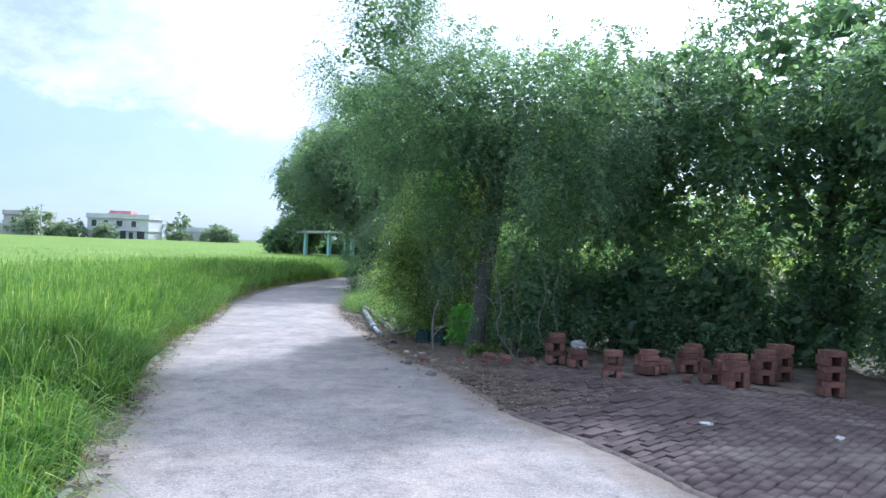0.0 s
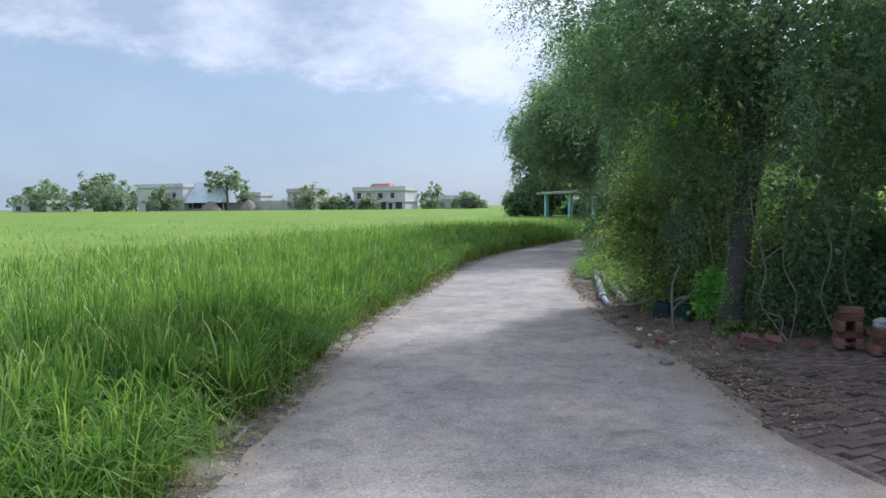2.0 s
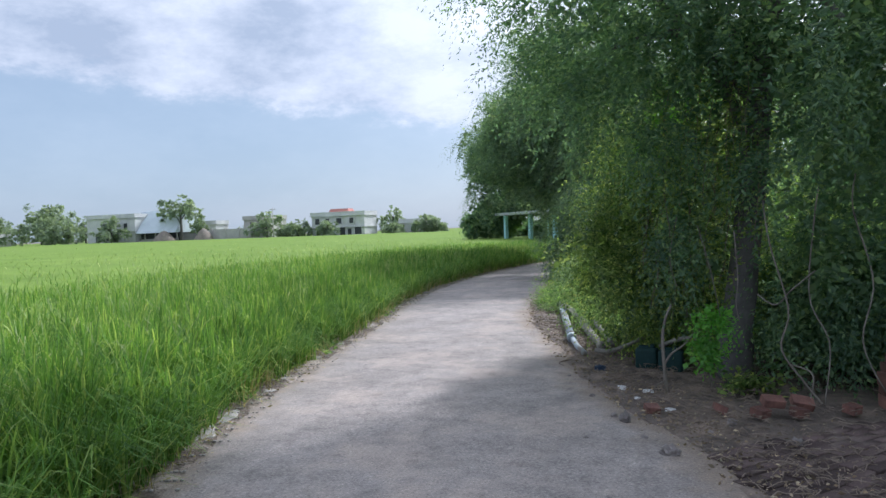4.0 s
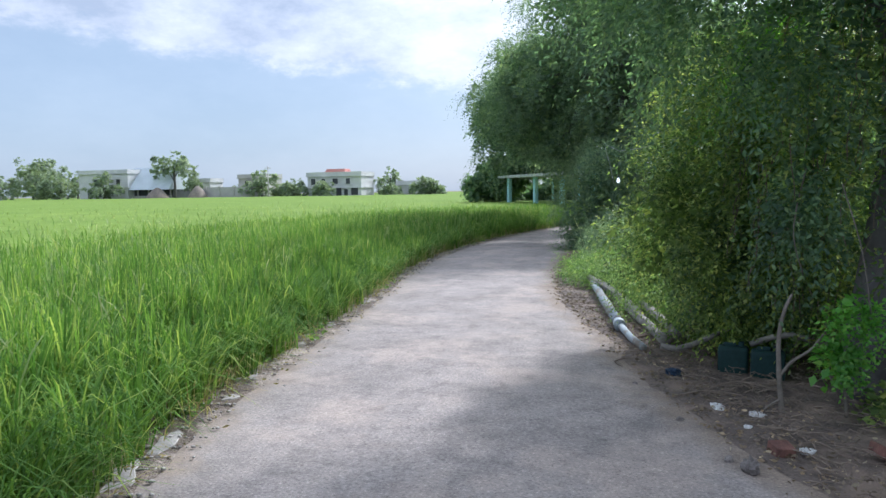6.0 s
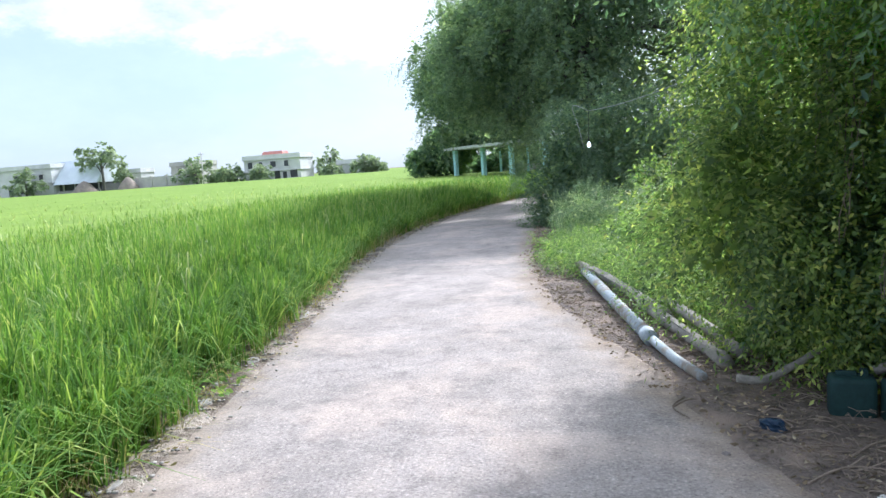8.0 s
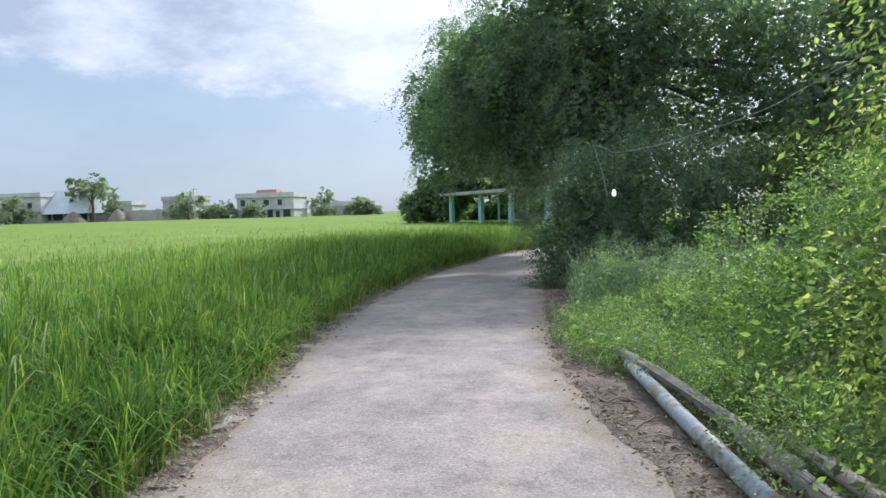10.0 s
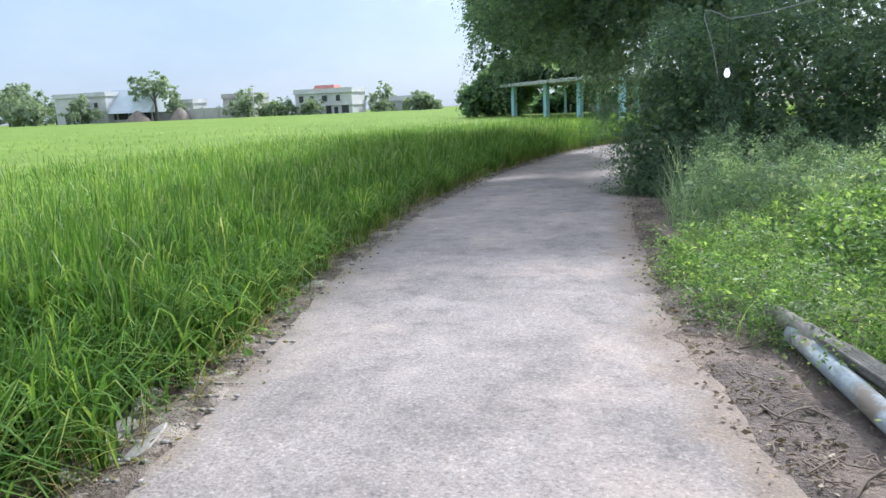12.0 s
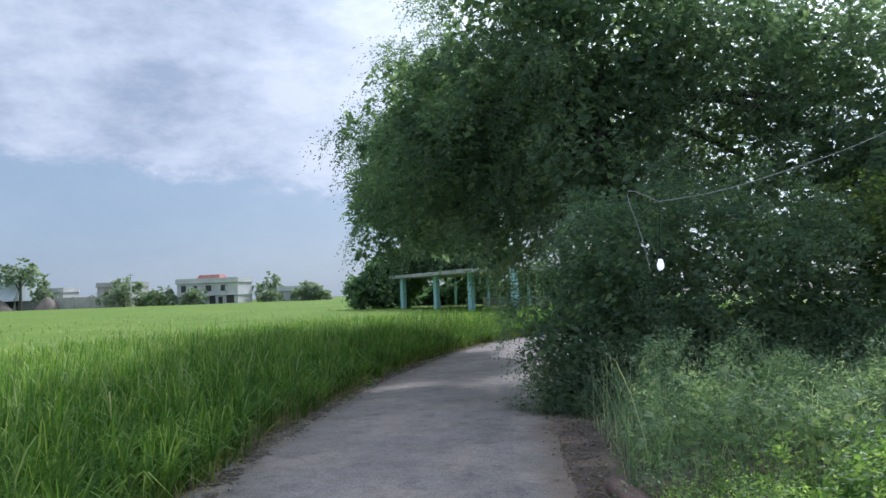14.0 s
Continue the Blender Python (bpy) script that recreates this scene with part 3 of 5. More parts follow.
def build_paddy():
    rails = []
    for d, z in ((0.9, -0.06), (0.95, 0.05), (1.2, 0.16), (1.7, 0.28), (2.6, 0.42), (4.5, 0.56), (8, 0.66), (14, 0.73), (24, 0.77), (40, 0.79), (65, 0.80), (100, 0.80), (150, 0.80), (210, 0.80), (320, 0.80), (520, 0.78)):
        p = (LP + LN * d)[::3]
        zz = np.array([0.05 * wave(x, y, 1.2, 3) + 0.03 * wave(x, y, 4.0, 3) for x, y in p]) * (d > 0.7)
        rails.append(np.c_[p, zz + z])
    canopy = strip(rails, "paddy_canopy", PADDY_TOP)
    canopy.name = "rice_paddy"
    tagged(canopy, "dense green rice paddy with upright blades", "rice paddy", kind="stuff")
    pieces = []
    s0, s1 = 0.14, 0.86
    # hills of rice in rows beside the lane, each a tuft of long arching blades
    for lo, hi, step, per, w in ((s0, 0.44, 0.18, 29, 0.0115), (0.44, s1, 0.22, 15, 0.016)):
        n = int((hi - lo) * 65 * 2.4 / step ** 2)
        d = RNG.uniform(0.11, 2.5, n)
        c = field_point(RNG.uniform(lo, hi, n), d)
        k = np.repeat(np.arange(n), per)
        m = len(k)
        size = np.array([0.92 + 0.22 * wave(x, y, 1.3, 6) + 0.14 * wave(x, y, 4.1, 6) for x, y in c]) * np.clip(0.72 + 0.42 * (d - 0.16), 0.7, 1.0)
        hh = 1.04 * size[k] * (0.62 + 0.42 * RNG.random(m) ** 0.6)
        bend = RNG.random(m) ** 1.15
        base = np.c_[c[k] + RNG.normal(0, 0.028, (m, 2)), np.full(m, -0.05)]
        pieces.append(blades(base, hh, 0.06 + 0.5 * bend, w * RNG.uniform(0.7, 1.25, m), 0.04 + 0.6 * bend, np.array([0.5, -0.25, 0]), 0.5))
    for n, d0, d1, w, h in ((36000, 2.5, 7, 0.014, 0.96), (28000, 7, 24, 0.023, 0.90), (13000, 24, 80, 0.05, 0.89)):
        d = RNG.uniform(d0, d1, n)
        p = field_point(RNG.uniform(s0, s1, n), d)
        if d1 < 10:
            p = np.round(p / 0.2) * 0.2 + 0.05 * np.sin(np.round(p / 0.2) * 12.7)[:, ::-1] + RNG.normal(0, 0.035, p.shape)
        tuft = np.array([wave(x, y, 2.2, 6) for x, y in p])
        hh = h * (0.86 + 0.22 * RNG.random(n) + 0.16 * tuft)
        bend = RNG.random(n) ** 1.1
        pieces.append(blades(np.c_[p, np.full(n, -0.05)], hh, 0.06 + 0.4 * bend, w * RNG.uniform(0.6, 1.3, n), 0.05 + 0.45 * bend, np.array([0.35, -0.15, 0]), 0.6, ((0.0, 0.8), (0.5, 1.0), (0.85, 0.6)) if d1 < 10 else ((0.3, 0.9), (0.72, 1.0))))
    n = 2200
    d = RNG.uniform(0.12, 0.8, n)
    base = np.c_[field_point(RNG.uniform(s0, s1, n), d), np.full(n, -0.04)]
    pieces.append(blades(base, RNG.uniform(0.55, 0.95, n), RNG.uniform(0.35, 0.7, n), 0.013, RNG.uniform(0.5, 0.95, n), np.array([0.6, -0.3, 0]), 0.5))
    V, F = join(pieces)
    tagged(put_mesh("rice_blades", mesh_of("rice_blades", V, F), PADDY, canopy), kind="stuff")
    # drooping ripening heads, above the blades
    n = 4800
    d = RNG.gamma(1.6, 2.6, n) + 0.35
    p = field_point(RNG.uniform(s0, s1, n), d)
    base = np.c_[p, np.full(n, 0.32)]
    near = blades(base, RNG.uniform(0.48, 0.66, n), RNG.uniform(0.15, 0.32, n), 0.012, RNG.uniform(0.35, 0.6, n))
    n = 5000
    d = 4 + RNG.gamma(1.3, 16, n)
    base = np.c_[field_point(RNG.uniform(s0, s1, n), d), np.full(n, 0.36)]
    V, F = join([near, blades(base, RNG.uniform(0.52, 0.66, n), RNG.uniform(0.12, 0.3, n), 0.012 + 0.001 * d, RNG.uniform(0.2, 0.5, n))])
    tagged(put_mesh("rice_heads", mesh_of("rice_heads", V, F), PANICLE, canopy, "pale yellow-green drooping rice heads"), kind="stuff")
    # straw-coloured blades that lean over the verge
    n = 3200
    d = RNG.uniform(0.04, 0.5, n)
    p = field_point(RNG.uniform(s0, s1, n), d)
    base = np.c_[p, np.full(n, -0.03)]
    V, F = blades(base, RNG.uniform(0.12, 0.42, n), RNG.uniform(0.1, 0.5, n), 0.007, RNG.uniform(0.3, 0.9, n), np.array([0.6, -0.2, 0]))
    tagged(put_mesh("dry_blades", mesh_of("dry_blades", V, F), PADDY_DRY, canopy, "straw-coloured dead blades along the edge"), kind="stuff")


build_paddy()

# ---- trees and bushes along the lane ----
tree("shade tree with dark feathery leaves and a leaning bare trunk", [(1.78, 10.7, -0.05), (1.83, 10.7, 0.6), (1.96, 10.72, 1.7), (2.1, 10.8, 3.0), (2.2, 10.9, 4.2)], 0.17, 0.09,
     [(1.1, 10.7, 3.9, 1.4, 1.3, 1.0), (2.4, 10.5, 3.9, 1.5, 1.4, 0.95), (3.6, 10.9, 3.7, 1.3, 1.3, 1.1), (1.6, 11.2, 4.2, 1.3, 1.2, 0.85), (0.65, 10.9, 3.4, 0.8, 1.0, 0.9), (2.6, 9.8, 3.2, 1.2, 0.9, 0.8), (-0.1, 11.3, 4.7, 0.8, 0.8, 1.1), (0.1, 11.3, 6.0, 0.8, 0.8, 0.8), (1.75, 10.2, 2.75, 0.75, 0.45, 0.6), (2.5, 10.1, 2.6, 0.8, 0.5, 0.6), (1.2, 10.4, 2.8, 0.6, 0.5, 0.6)],
     6000, 20, 0.056, LEAF_DARK, droop=0.6, length=0.5, width=0.36, dense=0.2, thick=1.7)
foliage_bush = thing("creeper_hedge", (0.6, 12.0, 0), "tall hedge of leafy creepers hanging over the verge", "hedge")
foliage("creeper_curtain", [(0.35, 0.0, 1.15, 0.7, 0.7, 1.05), (0.72, -0.4, 1.35, 0.62, 0.55, 1.2), (0.4, 0.3, 2.0, 0.72, 0.75, 0.85), (0.25, 0.5, 2.6, 0.55, 0.5, 0.45), (-0.25, -0.3, 1.15, 0.42, 0.5, 0.45), (0.95, 0.1, 2.5, 0.8, 0.6, 0.6), (0.9, 1.0, 0.8, 0.55, 0.8, 0.75)],
        6300, 14, 0.043, LEAF_MID, foliage_bush, droop=0.8, length=0.34, down=0.4, dense=0.08, inner=0.6, thick=2.2)
def strands(parent, name, places, size, mat, twig):
    """Creeper strands that hang from (x, y, z) for a length, each a woody string with leaves along it."""
    for x, y, z, length in places:
        n = max(6, int(length * 9))
        s = np.linspace(0, 1, n)
        sway = np.cumsum(RNG.normal(0, 0.022, (n, 2)), axis=0)
        p = np.c_[x + sway[:, 0] - 0.05 * s, y + sway[:, 1] - 0.08 * s, np.maximum(z - length * s, 0.03)]
        base = np.repeat(p, 3, 0)
        way = RNG.normal(size=base.shape) + np.array([-0.3, -0.6, -0.1])
        leaf = twigs(base, way, 0.10 * RNG.uniform(0.5, 1.5, len(base)), 4, size, 0.5, 0.9, 0.55, 0.008)
        stem = put_mesh(name, mesh_of(name, *tube(p, 0.0035, 4)), twig, parent)
        put_mesh("strand_leaves", mesh_of("strand_leaves", *leaf), mat, stem)


# darker leaf layer added low inside, so the hedge's depths look shaded
foliage("shade_leaves", [(0.42, 0.05, 0.75, 0.5, 0.5, 0.75), (0.78, -0.25, 0.85, 0.45, 0.4, 0.85), (0.9, 0.5, 0.8, 0.5, 0.5, 0.8)], 800, 11, 0.06, LEAF_DARK, foliage_bush, "darker leaves added inside the hedge for its deep shade", length=0.3, dense=0.5, inner=0.3)
HANG = [(0.35 * math.cos(a) * k + 0.45 + 0.25 * k, -0.55 + 0.5 * math.sin(a), 1.1 + 1.9 * ((j * 0.618) % 1), 0.5 + 0.9 * ((j * 0.377) % 1)) for j in range(46) for a, k in [(j * 2.4, 0.6 + 0.9 * ((j * 0.73) % 1))]]
strands(foliage_bush, "creeper_strand", HANG, 0.042, LEAF_MID, TWIG)
foliage("feathery_shoot", [(0.50, -0.35, 2.45, 0.30, 0.30, 0.32), (0.75, -0.45, 2.85, 0.35, 0.3, 0.3), (0.25, -0.1, 2.2, 0.22, 0.25, 0.2)], 420, 16, 0.036, LEAF_BRIGHT, foliage_bush, "bright green feathery young shoots", droop=0.6, length=0.34, width=0.4, inner=0.3, down=0.2, dense=0.05, stuff=True)
# unseen behind the big tree; added so that its shadow darkens rice and lane
tree("unseen tree behind the big one, added to shade the rice", [(1.3, 33.2, -0.05), (1.0, 33.1, 1.6), (-0.6, 32.9, 3.8), (-3.2, 32.7, 5.0)], 0.2, 0.11,
     [(-5.9, 32.5, 5.2, 1.6, 1.6, 1.5), (-4.4, 31.4, 5.7, 1.6, 1.5, 1.3), (-7.2, 33.4, 4.3, 1.1, 1.2, 1.1), (-5.4, 33.0, 3.6, 1.4, 1.3, 1.0), (-2.6, 32.6, 5.0, 1.6, 1.5, 1.5), (-3.0, 34.4, 5.0, 1.3, 1.2, 1.2), (-4.9, 34.4, 5.0, 1.3, 1.2, 1.2)], 2200, 13, 0.15, LEAF_GREY, droop=0.6, dense=1.0, inner=0.3)
tree("dark drooping tree beside the open shelter", [(-11.2, 50.5, -0.05), (-11.2, 50.5, 1.2), (-11.0, 50.3, 2.6)], 0.15, 0.09,
     [(-11.6, 50.0, 2.4, 1.9, 1.6, 1.6), (-13.0, 49.6, 1.8, 1.1, 1.0, 1.0), (-9.4, 50.0, 3.6, 2.0, 1.5, 1.3), (-7.2, 50.2, 3.4, 2.0, 1.5, 1.5)], 1500, 12, 0.13, LEAF_DARK, droop=0.6, dense=1.2, inner=0.35, thick=2.8)
mound = thing("bush_mound", (0.6, 15.4, 0), "low sunlit mound of small-leaved yellow-green bushes", "bush")
foliage("leaf_clump", [(0.45, 0.1, 0.5, 1.3, 1.4, 1.05), (1.4, 0.6, 0.95, 1.1, 1.5, 1.05), (-0.75, 2.2, 0.12, 0.7, 1.2, 0.42), (1.2, -1.3, 0.6, 0.9, 0.9, 0.9), (1.6, -0.4, 1.3, 0.9, 0.9, 0.85), (0.6, 2.6, 0.3, 1.4, 1.0, 0.5)],
        15500, 10, 0.040, LEAF_LIGHT, mound, droop=0.3, length=0.16, dense=0.32, inner=0.9, thick=1.8, clump=0.45)
far_bush = thing("tall_bush", (-0.6, 22.4, 0), "tall dark bush overgrown with creepers beside the lane", "bush")
foliage("leaf_clump", [(-1.2, 0.2, 0.8, 0.95, 1.0, 1.0), (-1.0, 0.4, 1.1, 0.7, 0.8, 1.0), (-0.9, -0.1, 0.45, 0.8, 0.6, 0.5), (-0.8, 0.2, 1.9, 0.95, 1.0, 0.95), (0.5, 0.2, 1.5, 1.3, 1.0, 1.35), (1.8, 0.6, 1.4, 1.4, 1.1, 1.3), (0.2, 1.0, 2.2, 1.2, 1.0, 0.9), (3.2, 1.0, 1.2, 1.3, 1.2, 1.3), (-1.35, 0.0, 0.3, 0.7, 0.8, 0.5), (0.3, -0.5, 0.35, 1.2, 0.6, 0.55), (2.0, -0.3, 0.4, 1.3, 0.7, 0.55), (0.0, 0.3, 0.6, 1.6, 0.8, 0.7), (1.7, 0.4, 0.6, 1.5, 0.8, 0.7)],
        7600, 15, 0.045, LEAF_GREY, far_bush, droop=0.5, length=0.3, dense=0.75, inner=0.6, thick=2.1, clump=0.7)
# lighter leaf material here stands in for sun on the bush's right part
foliage("lit_creeper_clump", [(2.5, 0.4, 2.2, 0.9, 0.7, 0.7), (3.5, 0.2, 1.9, 1.0, 0.8, 0.8), (4.4, 0.2, 2.1, 0.9, 0.8, 0.8)], 1500, 12, 0.05, LEAF_MID, far_bush, "yellow-green creeper over the bush, its sunlight put into the lighter colour", droop=0.6, length=0.3, dense=0.15, inner=0.6)
tree("big spreading tree with drooping branch ends over the field", [(-1.0, 26.2, -0.05), (-1.05, 26.2, 1.4), (-1.3, 26.0, 3.2), (-1.5, 25.8, 5.0)], 0.26, 0.14,
     # the last three lumps hide behind the crown, added to shade the rice edge
     [(-1.4, 25.6, 5.6, 2.2, 2.0, 1.7), (-3.6, 25.8, 4.8, 1.7, 1.6, 1.6), (-4.7, 26.2, 3.9, 1.1, 1.3, 1.3), (-3.2, 26.5, 3.6, 1.4, 1.6, 1.2), (-5.5, 25.7, 4.4, 0.7, 0.6, 0.5), (-5.0, 25.7, 5.3, 0.8, 0.7, 0.6), (-5.6, 26.0, 2.9, 0.5, 0.5, 0.7), (-5.65, 26.2, 2.2, 0.35, 0.4, 0.35), (-5.9, 25.8, 4.8, 0.35, 0.35, 0.25), (-4.9, 26.2, 2.8, 0.8, 0.9, 0.7), (-3.5, 26.3, 2.7, 1.1, 1.0, 0.75), (0.6, 26.0, 5.4, 1.9, 1.8, 1.4), (-1.5, 25.2, 3.7, 1.7, 1.1, 1.5), (-2.2, 26.0, 2.5, 0.9, 0.9, 0.8), (-3.0, 26.0, 2.35, 0.8, 0.8, 0.55), (-2.6, 25.4, 6.8, 1.8, 1.7, 1.2), (2.4, 26.6, 5.6, 1.5, 1.6, 1.0), (1.9, 25.6, 4.3, 1.2, 1.0, 1.0), (2.7, 25.4, 3.3, 1.0, 1.0, 1.0), (-1.0, 26.8, 3.4, 1.6, 1.5, 1.3), (0.9, 26.6, 3.7, 1.4, 1.3, 1.1), (-4.2, 28.0, 5.4, 1.6, 1.5, 1.3), (-5.6, 29.5, 5.0, 1.4, 1.4, 1.2), (-2.6, 28.6, 5.8, 1.6, 1.5, 1.2)],
     9800, 16, 0.062, LEAF_GREY, droop=0.7, length=0.5, down=0.4, dense=0.5, inner=0.4, thick=2.4)
tree("dense tree behind the brick yard with low branches", [(4.9, 13.6, -0.05), (4.9, 13.6, 1.2), (5.1, 13.6, 3.0)], 0.14, 0.08,
     [(4.4, 13.2, 4.3, 1.8, 1.6, 1.3), (6.0, 13.4, 4.6, 1.7, 1.6, 1.3), (5.2, 13.0, 2.6, 1.6, 1.2, 1.0), (3.6, 13.8, 2.4, 1.2, 1.2, 1.1)],
     2200, 15, 0.095, LEAF_DARK)
tree("dense tree behind the brick yard with low branches", [(7.6, 11.4, -0.05), (7.6, 11.4, 1.2), (7.5, 11.3, 3.0)], 0.15, 0.08,
     [(7.2, 11.0, 4.6, 1.9, 1.7, 1.6), (8.8, 11.2, 4.4, 1.7, 1.7, 1.6), (7.4, 10.8, 2.6, 1.6, 1.2, 1.1), (6.2, 11.0, 3.4, 1.2, 1.1, 1.0), (9.0, 10.4, 2.4, 1.5, 1.3, 1.2)],
     2400, 15, 0.095, LEAF_DARK)
tree("leaning tree at the edge of the brick yard", [(7.2, 7.9, -0.05), (7.1, 7.9, 1.5), (7.3, 7.8, 3.2)], 0.06, 0.05,
     [(7.4, 7.8, 3.9, 1.3, 1.4, 1.3), (8.6, 7.4, 4.8, 1.7, 1.7, 1.5), (7.4, 8.0, 1.8, 0.8, 0.8, 1.3), (8.8, 8.4, 2.2, 1.2, 1.2, 1.6)],
     2000, 15, 0.095, LEAF_DARK)
tree("dark leafy tree close behind the tall bush", [(4.4, 24.8, -0.05), (4.4, 24.8, 1.6), (4.5, 24.8, 3.4)], 0.16, 0.09,
     [(3.4, 24.4, 3.4, 1.7, 1.4, 1.5), (5.4, 24.4, 3.6, 1.8, 1.5, 1.6), (4.3, 24.6, 5.2, 2.0, 1.6, 1.3), (6.8, 23.8, 3.0, 1.6, 1.4, 1.7), (1.7, 25.4, 2.7, 1.3, 0.9, 1.1), (3.2, 24.8, 2.6, 1.2, 0.9, 1.1)],
     2700, 15, 0.10, LEAF_GREY, dense=0.5, inner=0.35)
under = thing("undergrowth", (5.5, 16.5, 0), "sunlit undergrowth behind the trees", "bush")
foliage("leaf_clump", [(-1.5, 0, 0.9, 1.6, 1.0, 1.1), (1.0, 0.4, 1.1, 1.8, 1.0, 1.3), (3.6, -1.6, 1.0, 1.8, 1.0, 1.3), (5.5, -4, 1.0, 1.4, 1.6, 1.3)], 1500, 11, 0.11, LEAF_MID, under, dense=0.5)

for label, base, r, blobs, n in (
        ("leafy tree far behind the bushes", (5.6, 29.5, -0.05), 0.12, [(5.4, 29.4, 2.6, 1.6, 1.5, 1.2), (7.2, 29.6, 2.8, 1.8, 1.5, 1.3)], 1100),
        ("leafy tree far behind the bushes", (9.6, 24.5, -0.05), 0.12, [(9.4, 24.4, 2.4, 2.0, 1.8, 1.5), (11.6, 24.2, 2.6, 2.0, 1.6, 1.6)], 1100),
        ("leafy tree far behind the bushes", (12.5, 18.0, -0.05), 0.14, [(12.2, 18.0, 2.8, 2.2, 2.4, 2.2), (13.0, 14.5, 2.8, 2.0, 2.2, 2.2)], 1300)):
    tree(label, [base, (base[0], base[1], 1.0), (base[0] + 0.1, base[1], 2.0)], r, r * 0.6, blobs, n, 14, 0.13, LEAF_MID)

shrubs = thing("yard_shrubs", (5.5, 10.8, 0), "dark shrubs behind the brick stacks", "bush")
foliage("leaf_clump", [(-2.9, 1.0, 0.6, 0.7, 0.5, 0.9), (-2.3, 0.5, 0.6, 0.8, 0.5, 0.9), (-1.0, 0.5, 0.7, 0.9, 0.5, 1.1), (0.3, 0.3, 0.7, 0.9, 0.5, 1.1), (1.6, -0.2, 0.7, 0.9, 0.5, 1.1), (2.8, -1.2, 0.8, 0.9, 0.6, 1.1), (3.6, -2.6, 0.7, 0.8, 0.8, 1.0)], 4000, 11, 0.066, LEAF_DARK, shrubs, dense=0.7, thick=2.6)

rear = thing("bush_row", (-6.0, 53.0, 0), "dark bushes behind the open shelter", "bush")
foliage("leaf_clump", [(-4.4, 1.0, 1.0, 1.8, 1.2, 1.1), (-2.0, 0.5, 1.3, 2.4, 1.2, 1.5), (1.6, 0.0, 1.4, 2.4, 1.2, 1.7), (5.0, -1.0, 1.6, 2.4, 1.4, 1.9)], 1400, 10, 0.13, LEAF_DARK, rear, dense=1.7, inner=0.3, thick=3.0)

shoots = []
for k in range(16):
    a = RNG.uniform(0, 2 * PI)
    top = np.array([0.5 + 0.9 * math.cos(a), 0.2 + 1.1 * math.sin(a), RNG.uniform(1.0, 1.5)])
    end = top + np.array([RNG.normal(-0.15, 0.15), RNG.normal(-0.05, 0.2), RNG.uniform(0.2, 0.42)])
    stems(mound, "shoot", [([tuple(top - np.array([0, 0, 0.5])), tuple(top), tuple(end)], 0.006, 0.002)], TWIG, 4)
    for f in np.linspace(0.0, 1.0, 7):
        shoots.append((tuple(top + (end - top) * f), tuple(RNG.normal(0, 1, 3) + np.array([0, 0, 0.3]))))
V, F = twigs(np.array([b for b, _ in shoots]), np.array([w for _, w in shoots]), 0.12, 6, 0.036, 0.2, 0.9, 0.5, 0.01)
put_mesh("shoot_leaves", mesh_of("shoot_leaves", V, F), LEAF_LIGHT, mound, "yellow-green leaves on young shoots")

# ---- open shelter beyond the field ----
shed = thing("shelter", (-8.5, 45.9, 0), "open shelter with turquoise posts and a flat pale roof", "shelter")
for px, py, pw in ((-2.2, 2.4, 0.22), (0.0, 0.0, 0.22), (2.03, -2.6, 0.22), (4.1, -5.2, 0.22), (2.0, 3.1, 0.11), (4.2, 0.6, 0.11), (-0.1, 5.6, 0.11)):
    part("post", box(bmesh.new(), px, py, 1.08, pw, pw, 2.26, 0.9, 0.012), TURQ, shed)
part("roof", box(bmesh.new(), 1.9, 0.3, 2.30, 10.2, 4.6, 0.16, -0.9, 0.02), SLAB, shed, "flat pale roof slab")
part("rear_wall", box(bmesh.new(), 3.4, 2.6, 0.55, 6.0, 0.15, 1.1, -0.9), GREYWALL, shed, "low dark rear wall")


